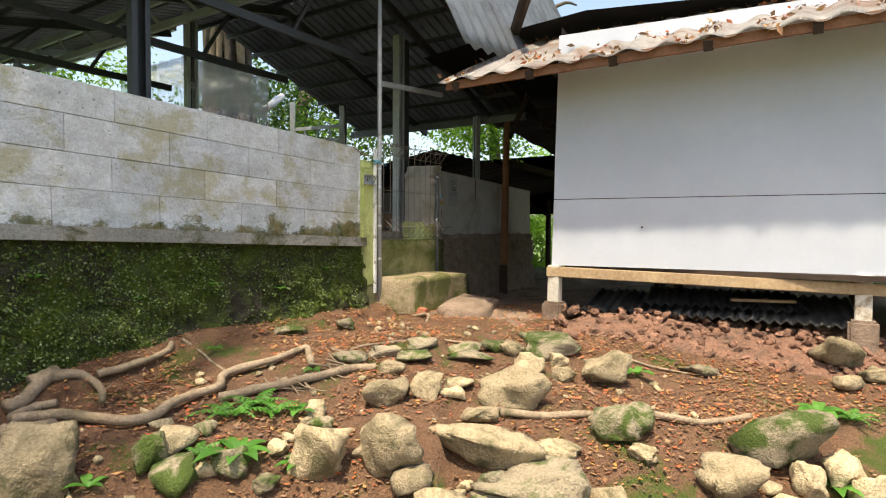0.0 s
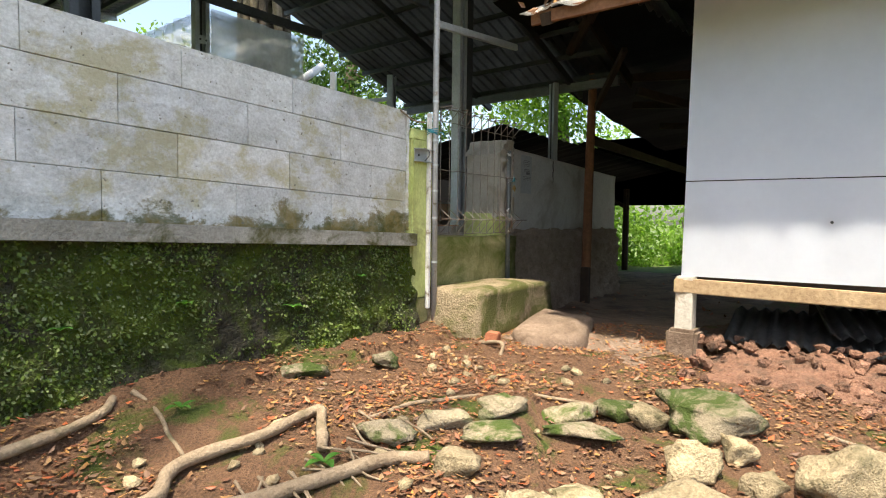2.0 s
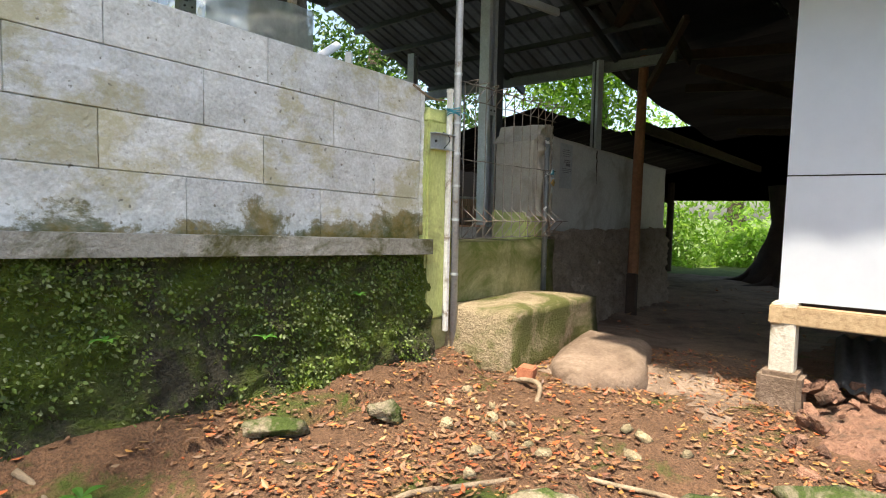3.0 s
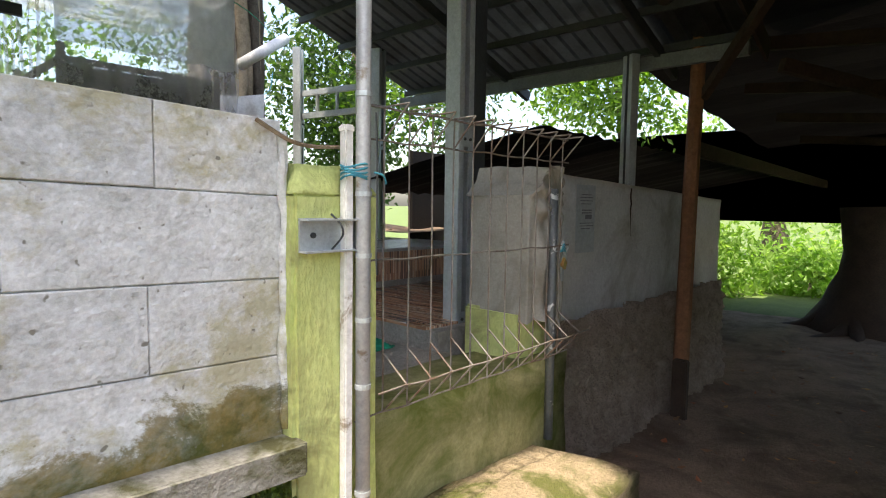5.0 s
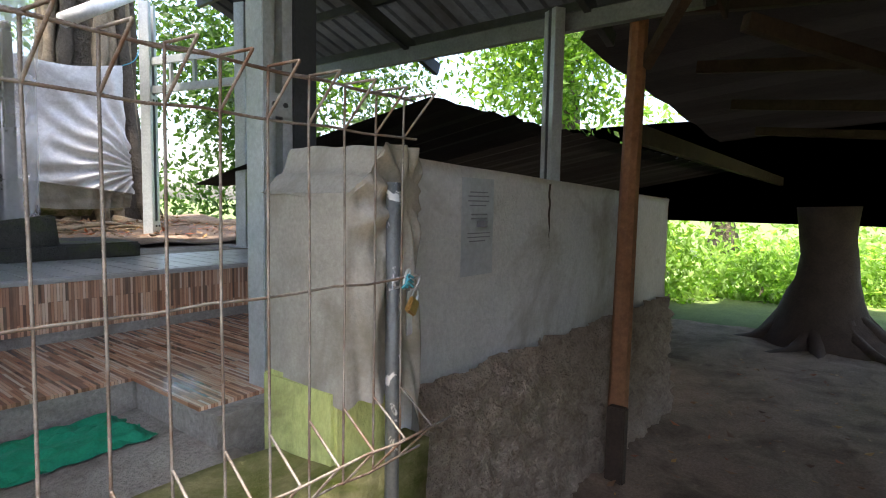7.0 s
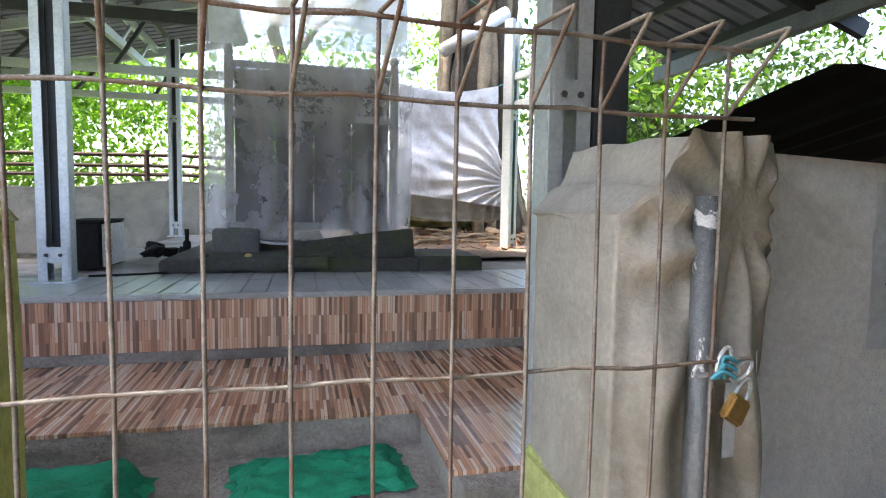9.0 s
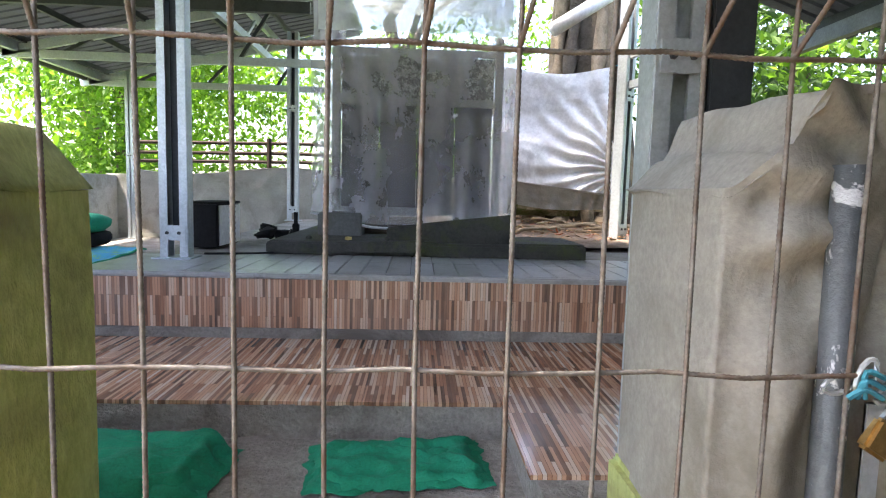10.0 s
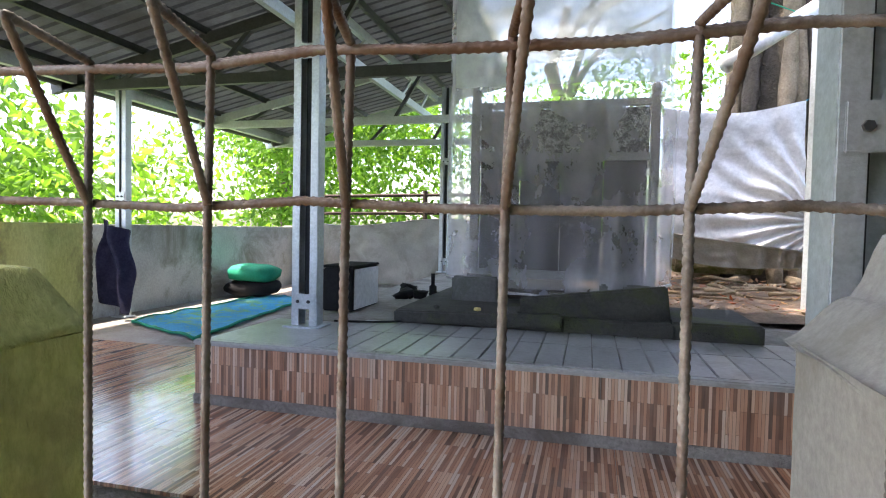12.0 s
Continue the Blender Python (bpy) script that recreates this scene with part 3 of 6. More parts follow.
part("loose_end", tube(spline([(-0.07, -0.12, 1.535), (-0.05, -0.135, 1.527), (-0.035, -0.13, 1.505)], 4), 0.003, 5), twine, tw)
wire = tagged(mesh_ob("chain", tube(spline([(-0.055, -0.11, 1.7), (-0.05, -0.11, 1.5), (-0.053, -0.11, 1.32), (-0.05, -0.11, 1.25)], 6), 0.003, 5), dark_steel), "thin dark chain hanging down the pipe", "chain")
tagged(mesh_ob("dry_twigs", tube(spline([(-0.36, -0.01, 1.655), (-0.28, -0.03, 1.61), (-0.2, -0.02, 1.60), (-0.12, -0.03, 1.605)], 5), 0.006, 5), root_mat), "dry vine twig lying over the pillar", "twig")

# ---------------------------------------------------------------- mesh gate
def twisted_bar(pts, r):
    """Cold-twisted ribbed bar: a two-lobed section that turns along the line."""
    bm = bmesh.new()
    line = []
    for a, b in zip(pts, pts[1:]):
        a, b = Vector(a), Vector(b)
        n = max(1, int((b - a).length / 0.0019))
        line += [a.lerp(b, i / n) for i in range(n)]
    line.append(Vector(pts[-1]))
    rings, turn = [], 0.0
    for i, p in enumerate(line):
        t = (line[min(i + 1, len(line) - 1)] - line[max(i - 1, 0)]).normalized()
        s = t.cross(Vector((0.31, 0.94, 0.12))).normalized()
        u = s.cross(t)
        turn += 1.05
        rings.append([bm.verts.new(p + (s * math.cos(a) + u * math.sin(a)) * r * (1 + 0.14 * math.cos(2 * (a - turn)))) for a in (k * math.pi / 4 for k in range(8))])
    for r0, r1 in zip(rings, rings[1:]):
        for k in range(8):
            bm.faces.new((r0[k], r0[(k + 1) % 8], r1[(k + 1) % 8], r1[k]))
    bm.faces.new(list(reversed(rings[0])))
    bm.faces.new(rings[-1])
    return bm


gate = empty("mesh_gate", "welded wire mesh gate with triangular folded top and foot", "gate")
GX, GY = 0.019, -0.058
ZM, ZU, ZT, ZB, ZF = 1.285, 1.632, 1.73, 0.825, 0.93


def gy(x):
    return GY - 0.012 * math.sin(x * 3)


for k in range(11):
    x = GX + 0.0985 * k
    w = 0.004
    pts = [(x, gy(x), ZU), (x + 0.02, GY - 0.085, ZT + 0.005), (x + 0.002, gy(x), ZT), (x, gy(x), ZU), (x + 0.003 * math.sin(k), gy(x), ZM), (x, gy(x), ZF), (x, gy(x), ZB), (x + 0.003, GY - 0.105, ZB + 0.105), (x, gy(x) - 0.002, ZF + 0.075)]
    part("vertical_wire", twisted_bar(pts, 0.0029), rebar, gate, smooth=True)
for z, y, x0, x1 in ((ZM, GY - 0.006, -0.09, 1.07), (ZU, GY - 0.006, -0.09, 1.05), (ZT, GY + 0.004, -0.075, 1.03), (ZT - 0.006, GY - 0.012, -0.05, 1.035), (ZB, GY - 0.006, -0.09, 1.08), (ZB + 0.105, GY - 0.108, -0.09, 1.08)):
    part("cross_wire", twisted_bar([(x0 + (x1 - x0) * i / 12, y + 0.003 * math.sin(i * 1.7), z + 0.003 * math.sin(i * 2.3)) for i in range(13)], 0.003), rebar, gate, smooth=True)
gp = tagged(mesh_ob("gate_post", tube([(1.025, -0.015, 0.43), (1.021, -0.015, 1.0), (1.018, -0.015, 1.525)], 0.0195, 14), peeled_pipe, True), "weathered grey pipe gate post with flaking white paint", "post")
lock = empty("padlock", "brass padlock hanging from a steel hasp at the gate", "padlock")
lm = pose(1.055, -0.05, 1.205, 0, 32, 10)
part("lock_body", box(-0.021, 0.021, -0.008, 0.008, -0.02, 0.022, 0.004, lm), brass, lock)
part("shackle", tube([lm @ Vector((0.014 * math.cos(a) * 1.0, 0, 0.022 + 0.03 * math.sin(a))) for a in np.linspace(0, math.pi, 9)], 0.0035, 6), galv, lock)
hasp = empty("gate_hasp", "steel hasp and chain loops tied with blue twine", "latch")
part("plate", box(1.035, 1.06, -0.05, -0.045, 1.13, 1.25, 0.003), galv, hasp)
for k, (cx, cz, rot) in enumerate(((1.0, 1.272, 15), (1.035, 1.275, -35), (1.055, 1.268, 40), (1.02, 1.285, 70))):
    r = math.radians(rot)
    part("link", tube([(cx + 0.022 * math.cos(a) * math.cos(r) - 0.01 * math.sin(a) * math.sin(r), -0.052 - 0.004 * k, cz + 0.022 * math.cos(a) * math.sin(r) + 0.01 * math.sin(a) * math.cos(r)) for a in np.linspace(0, 6.28, 12)], 0.003, 5), galv, hasp)
for k in range(3):
    part("twine", tube(spline([(1.0 + 0.01 * k, -0.065, 1.26), (1.015, -0.07, 1.272 + 0.01 * k), (1.04, -0.066, 1.26 + 0.012 * k)], 4), 0.0035, 5), twine, hasp)

# ---------------------------------------------------------------- threshold and steps
bm = box(-0.12, 1.2, 0.0, 0.28, 0.1, 0.80, 0)
bmesh.ops.subdivide_edges(bm, edges=bm.edges[:], cuts=7, use_grid_fill=True)
for v in bm.verts:
    v.co += Vector((0, 0.03 * rnd(v.co, 3), 0.02 * rnd(v.co, 4)))
tagged(mesh_ob("threshold", bm, mossy_cement, True), "mossy yellow-green cement riser under the gate", "step", kind="structure")


def stone_step(name, x0, x1, y0, y1, z0, z1, mat, label, amp=0.03, skew=0.0):
    bm = box(x0, x1, y0, y1, z0, z1, 0.0)
    bmesh.ops.subdivide_edges(bm, edges=bm.edges[:], cuts=9, use_grid_fill=True)
    for v in bm.verts:
        cx, cy = (x0 + x1) / 2, (y0 + y1) / 2
        ex, ey = (v.co.x - cx) / (x1 - x0) * 2, (v.co.y - cy) / (y1 - y0) * 2
        ez = (v.co.z - z0) / (z1 - z0)
        r = max(abs(ex), abs(ey))
        if ez > 0.8:
            v.co.z -= 0.02 * smooth(0.6, 1.0, r)
        v.co.x += skew * (v.co.y - cy)
        v.co += Vector((rnd(v.co, 3), rnd(v.co + Vector((3, 0, 0)), 3), 0.6 * rnd(v.co, 5))) * amp
        v.co.x = cx + (v.co.x - cx) * (1 + 0.06 * (1 - ez))
    return tagged(mesh_ob(name, bm, mat, True), label, "step")


stone_step("stone_step", -0.06, 0.95, -0.46, 0.02, 0.1, 0.455, step_mat, "worn mossy stone step in front of the gate", 0.03, -0.15)
bm = boulder(4, 0.62, 0.30, 0.15, 0.2)
bmesh.ops.transform(bm, matrix=pose(0.55, -0.72, 0.10, 0, 0, 20), verts=bm.verts)
tagged(mesh_ob("step_mound", bm, mound_mat, True), "low trodden earth-covered stone below the step", "stone")

# ---------------------------------------------------------------- tarp pillar and plaster wall
tp = empty("covered_pillar", "gate pillar wrapped in a sagging grey tarpaulin", "pillar")


TPATH = [(0.892, 0.35), (0.885, 0.16), (0.885, 0.03), (0.95, 0.015), (1.06, 0.04), (1.19, 0.08), (1.26, 0.17), (1.31, 0.24)]


def tarp_crest(x):
    return 1.495 + 0.055 * smooth(0.885, 0.955, x) + 0.075 * smooth(0.955, 0.99, x)


def tarp_wrap(u, v):
    # round the pillar: inner face, front, outer face
    path = TPATH
    f = u * (len(path) - 1)
    i = min(int(f), len(path) - 2)
    t = f - i
    x = path[i][0] * (1 - t) + path[i + 1][0] * t
    y = path[i][1] * (1 - t) + path[i + 1][1] * t
    top = tarp_crest(x)
    bot = 0.96 + (0.02 * rnd((u * 9, 1, 1)) if u < 0.62 else -0.0) - 0.2 * smooth(0.62, 0.75, u)
    z = bot + (top - bot) * v
    # folds fan out from the knot by the gate post
    dx, dz = x - 1.12, z - 1.50
    dist = math.hypot(dx, dz)
    ang = math.atan2(dz, dx)
    fan = math.sin(ang * 11 + 2.2 * rnd((x * 5, z * 5, 4))) * smooth(0.02, 0.12, dist) * (1 - smooth(0.25, 0.75, dist))
    hang = math.sin(x * 55 + 5 * rnd((x * 4, z * 1.6, 2))) * smooth(1.5, 1.1, z)
    fold = (0.016 * fan + 0.010 * hang) * smooth(0.3, 0.42, u) + 0.03 * rnd((u * 8 + v * 4.5, v * 1.6, 3)) * smooth(0.35, 0.55, u) + 0.006 * rnd((u * 14, v * 9, 7))
    return (x - fold * 0.2, y - 0.02 * smooth(0.35, 0.5, u) - fold - 0.012, z)


part("tarpaulin", sheet(90, 50, tarp_wrap), tarp, tp, "folded grey tarpaulin", True)


def tarp_top(u, v):
    a = Vector(tarp_wrap(u, 1.0))
    x = max(a.x, 0.885)
    b = Vector((x, 0.37, tarp_crest(x)))
    p = a.lerp(b, v)
    p.z = tarp_crest(p.x) + 0.010 * rnd((p.x * 14, p.y * 9, 3)) * math.sin(math.pi * v) - 0.012 * (1 - v) ** 4
    return p


part("tarpaulin_top", sheet(90, 16, tarp_top), tarp, tp, smooth=True)
part("core", box(0.90, 1.24, 0.10, 0.34, 0.7, 1.45, 0.01), plaster, tp)
part("painted_foot", box(0.878, 1.13, 0.05, 0.36, 0.5, 1.0, 0.012), green_paint, tp, "bright green painted foot")

wall_east = sheet(60, 20, lambda u, v: (1.22 + 2.9 * u, 0.255 + 0.012 * rnd((u * 9, v * 4, 1)) + 0.02 * rnd((u * 3, v, 6)), 0.80 + 0.03 * rnd((u * 14, 0, 2)) * (1 - v) + (0.83 - 0.035 * u * 2.9) * v), 0.0)
bmesh.ops.solidify(wall_east, geom=wall_east.faces[:], thickness=-0.13)
wall_east = tagged(mesh_ob("wall_east", wall_east, plaster, True), "grey plastered wall, stained and cracked", "wall", kind="structure")
base_e = sheet(260, 70, lambda u, v: (1.15 + 3.0 * u, 0.225 - 0.05 * (1 - v) + 0.05 * rnd((u * 22, v * 7, 3)) + 0.035 * rnd((u * 50, v * 16, 6)) + 0.015 * rnd((u * 120, v * 40, 9)), -0.05 + 0.9 * v + 0.03 * rnd((u * 14, 0, 2)) * v))
tagged(mesh_ob("wall_footing", base_e, rough_base, True), "rough dark rubble footing under the plaster wall", "wall", kind="structure")
part("crack", tube([(2.34 + 0.01 * rnd((z, 0, 3), 20), 0.247, z) for z in np.arange(1.27, 1.58, 0.02)], 0.005, 5), dark_wood, wall_east, "dark vertical crack")
poster = empty("notice_sheet", "grey printed notice sheet pasted on the plaster wall", "poster")
part("sheet", sheet(4, 6, lambda u, v: (1.64 + 0.21 * u, 0.232 + 0.003 * rnd((u * 3, v * 4, 1)), 1.20 + 0.37 * v), 0.002), paper, poster)
for k, (z, w0, w1, h) in enumerate(((1.485, 0.2, 0.75, 0.004), (1.47, 0.15, 0.8, 0.004), (1.452, 0.15, 0.8, 0.004), (1.435, 0.2, 0.7, 0.004), (1.40, 0.25, 0.75, 0.006), (1.385, 0.25, 0.75, 0.006), (1.33, 0.15, 0.85, 0.004), (1.315, 0.15, 0.85, 0.004), (1.30, 0.2, 0.7, 0.004))):
    part("text_bar", box(1.64 + 0.21 * w0, 1.64 + 0.21 * w1, 0.224, 0.2255, z + 0.03, z + 0.03 + h), ink, poster)
part("stamp", box(1.73, 1.80, 0.224, 0.2255, 1.385, 1.408), ink, poster)

# ---------------------------------------------------------------- inside floors and platform
tagged(mesh_ob("floor_low", box(-3.0, 0.82, 0.2, 1.3, 0.55, 0.775, 0), cement_floor), "rough grey cement floor behind the gate", "floor", kind="structure")
floor_wood = tagged(mesh_ob("floor_wood", box(-3.0, 4.0, 0.925, 6.4, 0.4, 0.872, 0), cement_floor), "raised floor of glossy wood-print tiles", "floor", kind="structure")
part("floor_apron", box(0.775, 4.0, 0.42, 0.925, 0.4, 0.872, 0), cement_floor, floor_wood)
part("mortar_edge", sheet(80, 6, lambda u, v: (-3.0 + 3.76 * u, 0.915 - 0.02 * rnd((u * 40, v * 2, 1)), 0.76 + 0.115 * v)), cement_floor, floor_wood, smooth=True)


def floor_tiles():
    nx = 0.40
    for i in range(9):
        for j in range(2):
            x0, y0 = 0.76 - nx * (i + 1), 0.91 + nx * j
            if y0 + nx > 1.62:
                y1 = 1.605 if x0 > -0.9 else y0 + nx
            else:
                y1 = y0 + nx
            part("tile", box(x0 + 0.001, x0 + nx - 0.001, y0 + 0.001, y1 - 0.001, 0.872, 0.884, 0), floor_tile_mat, floor_wood)
    for i in range(5):
        x0 = 0.76 + nx * i
        for y0, y1 in ((0.49, 0.91), (0.91, 1.31), (1.31, 1.605)):
            part("tile", box(x0 + 0.001, x0 + nx - 0.001, y0 + 0.001, y1 - 0.001, 0.872, 0.884, 0), floor_tile_mat, floor_wood)
    for i in range(5):
        for j in range(2, 4):
            x1 = -0.89 - nx * i
            part("tile", box(x1 - nx + 0.001, x1 - 0.001, 0.91 + nx * j + 0.001, 0.91 + nx * (j + 1) - 0.001, 0.872, 0.884, 0), floor_tile_mat, floor_wood)


PX0, PX1, PY0, PZ = -0.89, 2.6, 1.605, 1.147
platform = tagged(mesh_ob("platform", box(PX0 + 0.012, PX1, PY0 + 0.012, 6.3, 0.875, PZ - 0.012, 0), cement_floor), "raised platform with stick-pattern tile front and grey tile top", "platform", kind="structure")
part("plinth_strip", box(PX0 - 0.004, PX1, PY0 - 0.006, PY0 + 0.02, 0.884, 0.925, 0.003), cement_floor, platform, "rough cement strip")
part("edge_strip", box(PX0 - 0.006, PX1, PY0 - 0.008, PY0 + 0.03, PZ - 0.022, PZ, 0.006), grey_tile, platform, "grey cement nosing")


def platform_tiles():
    w = 0.40
    for i in range(9):
        x0 = PX0 + w * i
        part("face_tile", box(x0 + 0.001, min(x0 + w, PX1) - 0.001, PY0 + 0.001, PY0 + 0.012, 0.926, PZ - 0.023, 0), face_tile_mat, platform)
    for j in range(10):
        y0 = PY0 + 0.012 + w * j
        part("face_tile", box(PX0 + 0.001, PX0 + 0.012, y0 + 0.001, y0 + w - 0.001, 0.926, PZ - 0.023, 0), face_tile_mat, platform)
    part("tile", box(PX0 + 0.03, PX0 + 0.46, PY0 + 0.031, PY0 + 0.6, PZ - 0.012, PZ, 0), grey_tile, platform)
    x = PX0 + 0.462
    while x < PX1 - 0.1:
        part("tile", box(x, x + 0.098, PY0 + 0.031, PY0 + 0.42, PZ - 0.012, PZ, 0.003), grey_tile, platform)
        part("tile", box(x, x + 0.098, PY0 + 0.423, PY0 + 0.72, PZ - 0.012, PZ, 0.003), grey_tile, platform)
        x += 0.101


# ---------------------------------------------------------------- tomb under the net
blossom = rough_mat("dry_yellow_petals", (0.55, 0.40, 0.12), (0.75, 0.62, 0.30), 0.8, 20, 90, None, bump_s=0.3)
tomb = empty("tomb", "dark stone tomb with stepped slabs and head blocks", "tomb")
part("base_slab", box(-0.27, 1.05, 2.3, 4.3, PZ - 0.01, PZ + 0.07, 0.012), tomb_stone, tomb)
part("front_kerb", beam((-0.27, 2.33, PZ + 0.035), (0.55, 2.30, PZ + 0.055), 0.09, 0.06, 0.008), tomb_stone, tomb)
part("tilted_slab", beam((0.35, 2.36, PZ + 0.07), (1.02, 2.40, PZ + 0.15), 0.05, 0.16, 0.008), tomb_stone, tomb)
part("side_slab", box(1.02, 1.4, 2.3, 2.85, PZ - 0.01, PZ + 0.08, 0.01), tomb_stone, tomb)
cast_grey = rough_mat("cast_grey_block", (0.09, 0.09, 0.085), (0.18, 0.18, 0.17), 0.85, 6, 60, (0.07, 0.08, 0.04), 3, 0.62, 0.08, 0.5)
part("head_block", box(-0.09, 0.17, 2.75, 3.0, PZ + 0.06, PZ + 0.205, 0.01), cast_grey, tomb, "grey cast block")
part("head_block", box(0.72, 1.0, 2.8, 3.05, PZ + 0.06, PZ + 0.19, 0.01), cast_grey, tomb, "grey cast block")
part("grave_bed", box(-0.02, 0.95, 2.95, 4.2, PZ + 0.05, PZ + 0.13, 0.02), bark, tomb)
for x in (-0.05, 0.1, 0.25, 0.45):
    part("pebble", boulder(x * 9 + 2, 0.02, 0.015, 0.012, 0.3, 1), blossom if x == 0.1 else tomb_stone, tomb)
for k, o in enumerate([c for c in tomb.children if c.name.startswith("pebble")]):
    o.location = (-0.05 + 0.2 * k, 2.28, PZ + 0.092)
frame_wood = rough_mat("weathered_grey_wood", (0.19, 0.185, 0.18), (0.34, 0.335, 0.325), 0.85, 6, 60, None, bump_s=0.4)
frame_t = empty("grave_enclosure", "weathered grey wooden grave enclosure with panels under the net", "enclosure")
FX0, FX1, FY = -0.02, 1.0, 3.02
for x in (FX0, FX1):
    for y in (FY, 4.2):
        part("post", box(x - 0.025, x + 0.025, y - 0.025, y + 0.025, PZ + 0.07, 2.40, 0.004), frame_wood, frame_t)
        part("finial", boulder(x * 3 + y, 0.03, 0.03, 0.035, 0.05, 2), frame_wood, frame_t).location = (x, y, 2.43)
for z, h in ((2.355, 0.04), (2.05, 0.045), (1.36, 0.05)):
    for y in (FY, 4.2):
        part("rail", box(FX0 + 0.025, FX1 - 0.025, y - 0.018, y + 0.018, z - h / 2, z + h / 2, 0.003), frame_wood, frame_t)
    for x in (FX0, FX1):
        part("side_rail", box(x - 0.018, x + 0.018, FY + 0.025, 4.175, z - h / 2, z + h / 2, 0.003), frame_wood, frame_t)
for x in (0.32, 0.66):
    part("mullion", box(x - 0.014, x + 0.014, FY - 0.012, FY + 0.012, 2.07, 2.34, 0.002), frame_wood, frame_t)
grey_wood = rough_mat("grey_board", (0.035, 0.034, 0.033), (0.08, 0.077, 0.075), 0.85, 5, 40, (0.24, 0.235, 0.23), 4, 0.66, 0.06, 0.3)
for k in range(4):
    part("board", box(FX0 + 0.03 + 0.24 * k, FX0 + 0.265 + 0.24 * k, FY + 0.02, FY + 0.035, 1.38, 2.03, 0.002), grey_wood, frame_t)
lace = rough_mat("mottled_lattice", (0.07, 0.07, 0.068), (0.55, 0.55, 0.54), 0.7, 30, 120, (0.06, 0.06, 0.055), 34, 0.5, 0.05, 0.5)
part("lattice_panel", box(FX0 + 0.03, FX1 - 0.03, FY + 0.0, FY + 0.008, 2.075, 2.33, 0.0), lace, frame_t, "mottled light lattice panel")

nt = empty("mosquito_net", "translucent white mosquito net box over the grave", "mosquito net")


def net_front(u, v):
    x = -0.14 + 1.22 * u
    sag = 0.06 * math.sin(u * math.pi)
    z = PZ + 0.20 - sag * (1 - v) * 1.6 + (2.96 - PZ - 0.2) * v
    y = 2.86 + 0.025 * math.sin(u * 38 + 3 * rnd((u * 4, v * 2, 1))) * (1 - 0.6 * v) + 0.05 * rnd((u * 3, v * 3, 4)) - 0.05 * (1 - v)
    return (x * 1.0 + 0.02 * rnd((v * 5, u, 2)), y, z)


part("front_drape", sheet(90, 50, net_front), net, nt, smooth=True)
part("hem", tube([net_front(k / 60, 0.0) for k in range(61)], 0.009, 6), white_tarp, nt, "gathered white hem", True)
for sx in (0, 1):
    part("side_drape", sheet(60, 40, lambda u, v: (-0.14 + 1.22 * sx + 0.02 * math.sin(u * 40 + v * 3) + 0.03 * rnd((u * 4, v * 4, sx)), 2.86 + 1.45 * u, PZ + 0.2 + (3.0 - PZ - 0.2) * v)), net, nt, smooth=True)
part("plastic_cover", sheet(60, 20, lambda u, v: (-0.1 + 1.14 * u, 2.80 - 0.02 * v + 0.015 * rnd((u * 6, v * 6, 3)), 2.42 + 0.58 * v + 0.02 * rnd((u * 7, v * 3, 1)))), plastic, nt, "creased clear plastic sheet", True)
part("plastic_top", sheet(40, 30, lambda u, v: (-0.16 + 1.26 * u, 2.8 + 1.55 * v, 2.98 - 0.07 * math.sin(math.pi * u) * math.sin(math.pi * v) + 0.012 * rnd((u * 9, v * 9, 3)))), plastic, nt, smooth=True)
part("cord", tube(spline([(-0.15, 2.85, 2.95), (0.5, 2.85, 2.93), (1.1, 2.86, 2.95), (1.9, 3.6, 2.98)], 5), 0.004, 5), green_cloth, nt, "thin green cord")

# things on the platform
bx = empty("black_case", "black box case standing on the platform", "box")
part("case_body", box(-0.78, -0.60, 2.53, 2.93, PZ, PZ + 0.24, 0.008), black_box, bx)
part("lid", box(-0.785, -0.595, 2.525, 2.935, PZ + 0.242, PZ + 0.256, 0.004), black_box, bx)
# White strip paints the reflection on the case's right side.
part("side_panel", box(-0.599, -0.592, 2.55, 2.91, PZ + 0.01, PZ + 0.235, 0.002), pvc, bx, "pale strip standing in for the side's reflection")
for k, (x, y, s) in enumerate(((-0.14, 2.65, 0.06), (-0.05, 2.75, 0.05), (-0.15, 2.85, 0.07), (0.0, 2.9, 0.04))):
    bm = boulder(20 + k, s * 1.2, s, s * 0.9, 0.5, 2)
    bmesh.ops.translate(bm, vec=(x - 0.36, y + 0.45, PZ + s * 0.7), verts=bm.verts)
    tagged(mesh_ob("black_bag", bm, black_box, True), "crumpled small black plastic bag", "bag")
tagged(mesh_ob("incense_jar", tube([(-0.28, 3.05, PZ), (-0.28, 3.05, PZ + 0.11), (-0.28, 3.05, PZ + 0.12), (-0.28, 3.05, PZ + 0.19)], [0.022, 0.024, 0.012, 0.014], 12), black_box, True), "small dark jar on the platform", "jar")
tagged(mesh_ob("cable", tube(spline([(-0.55, 2.2, PZ + 0.006), (-0.3, 2.25, PZ + 0.008), (-0.1, 2.45, PZ + 0.006), (0.0, 2.75, PZ + 0.008)], 5), 0.006, 6), black_box), "black cable lying on the platform", "cable")


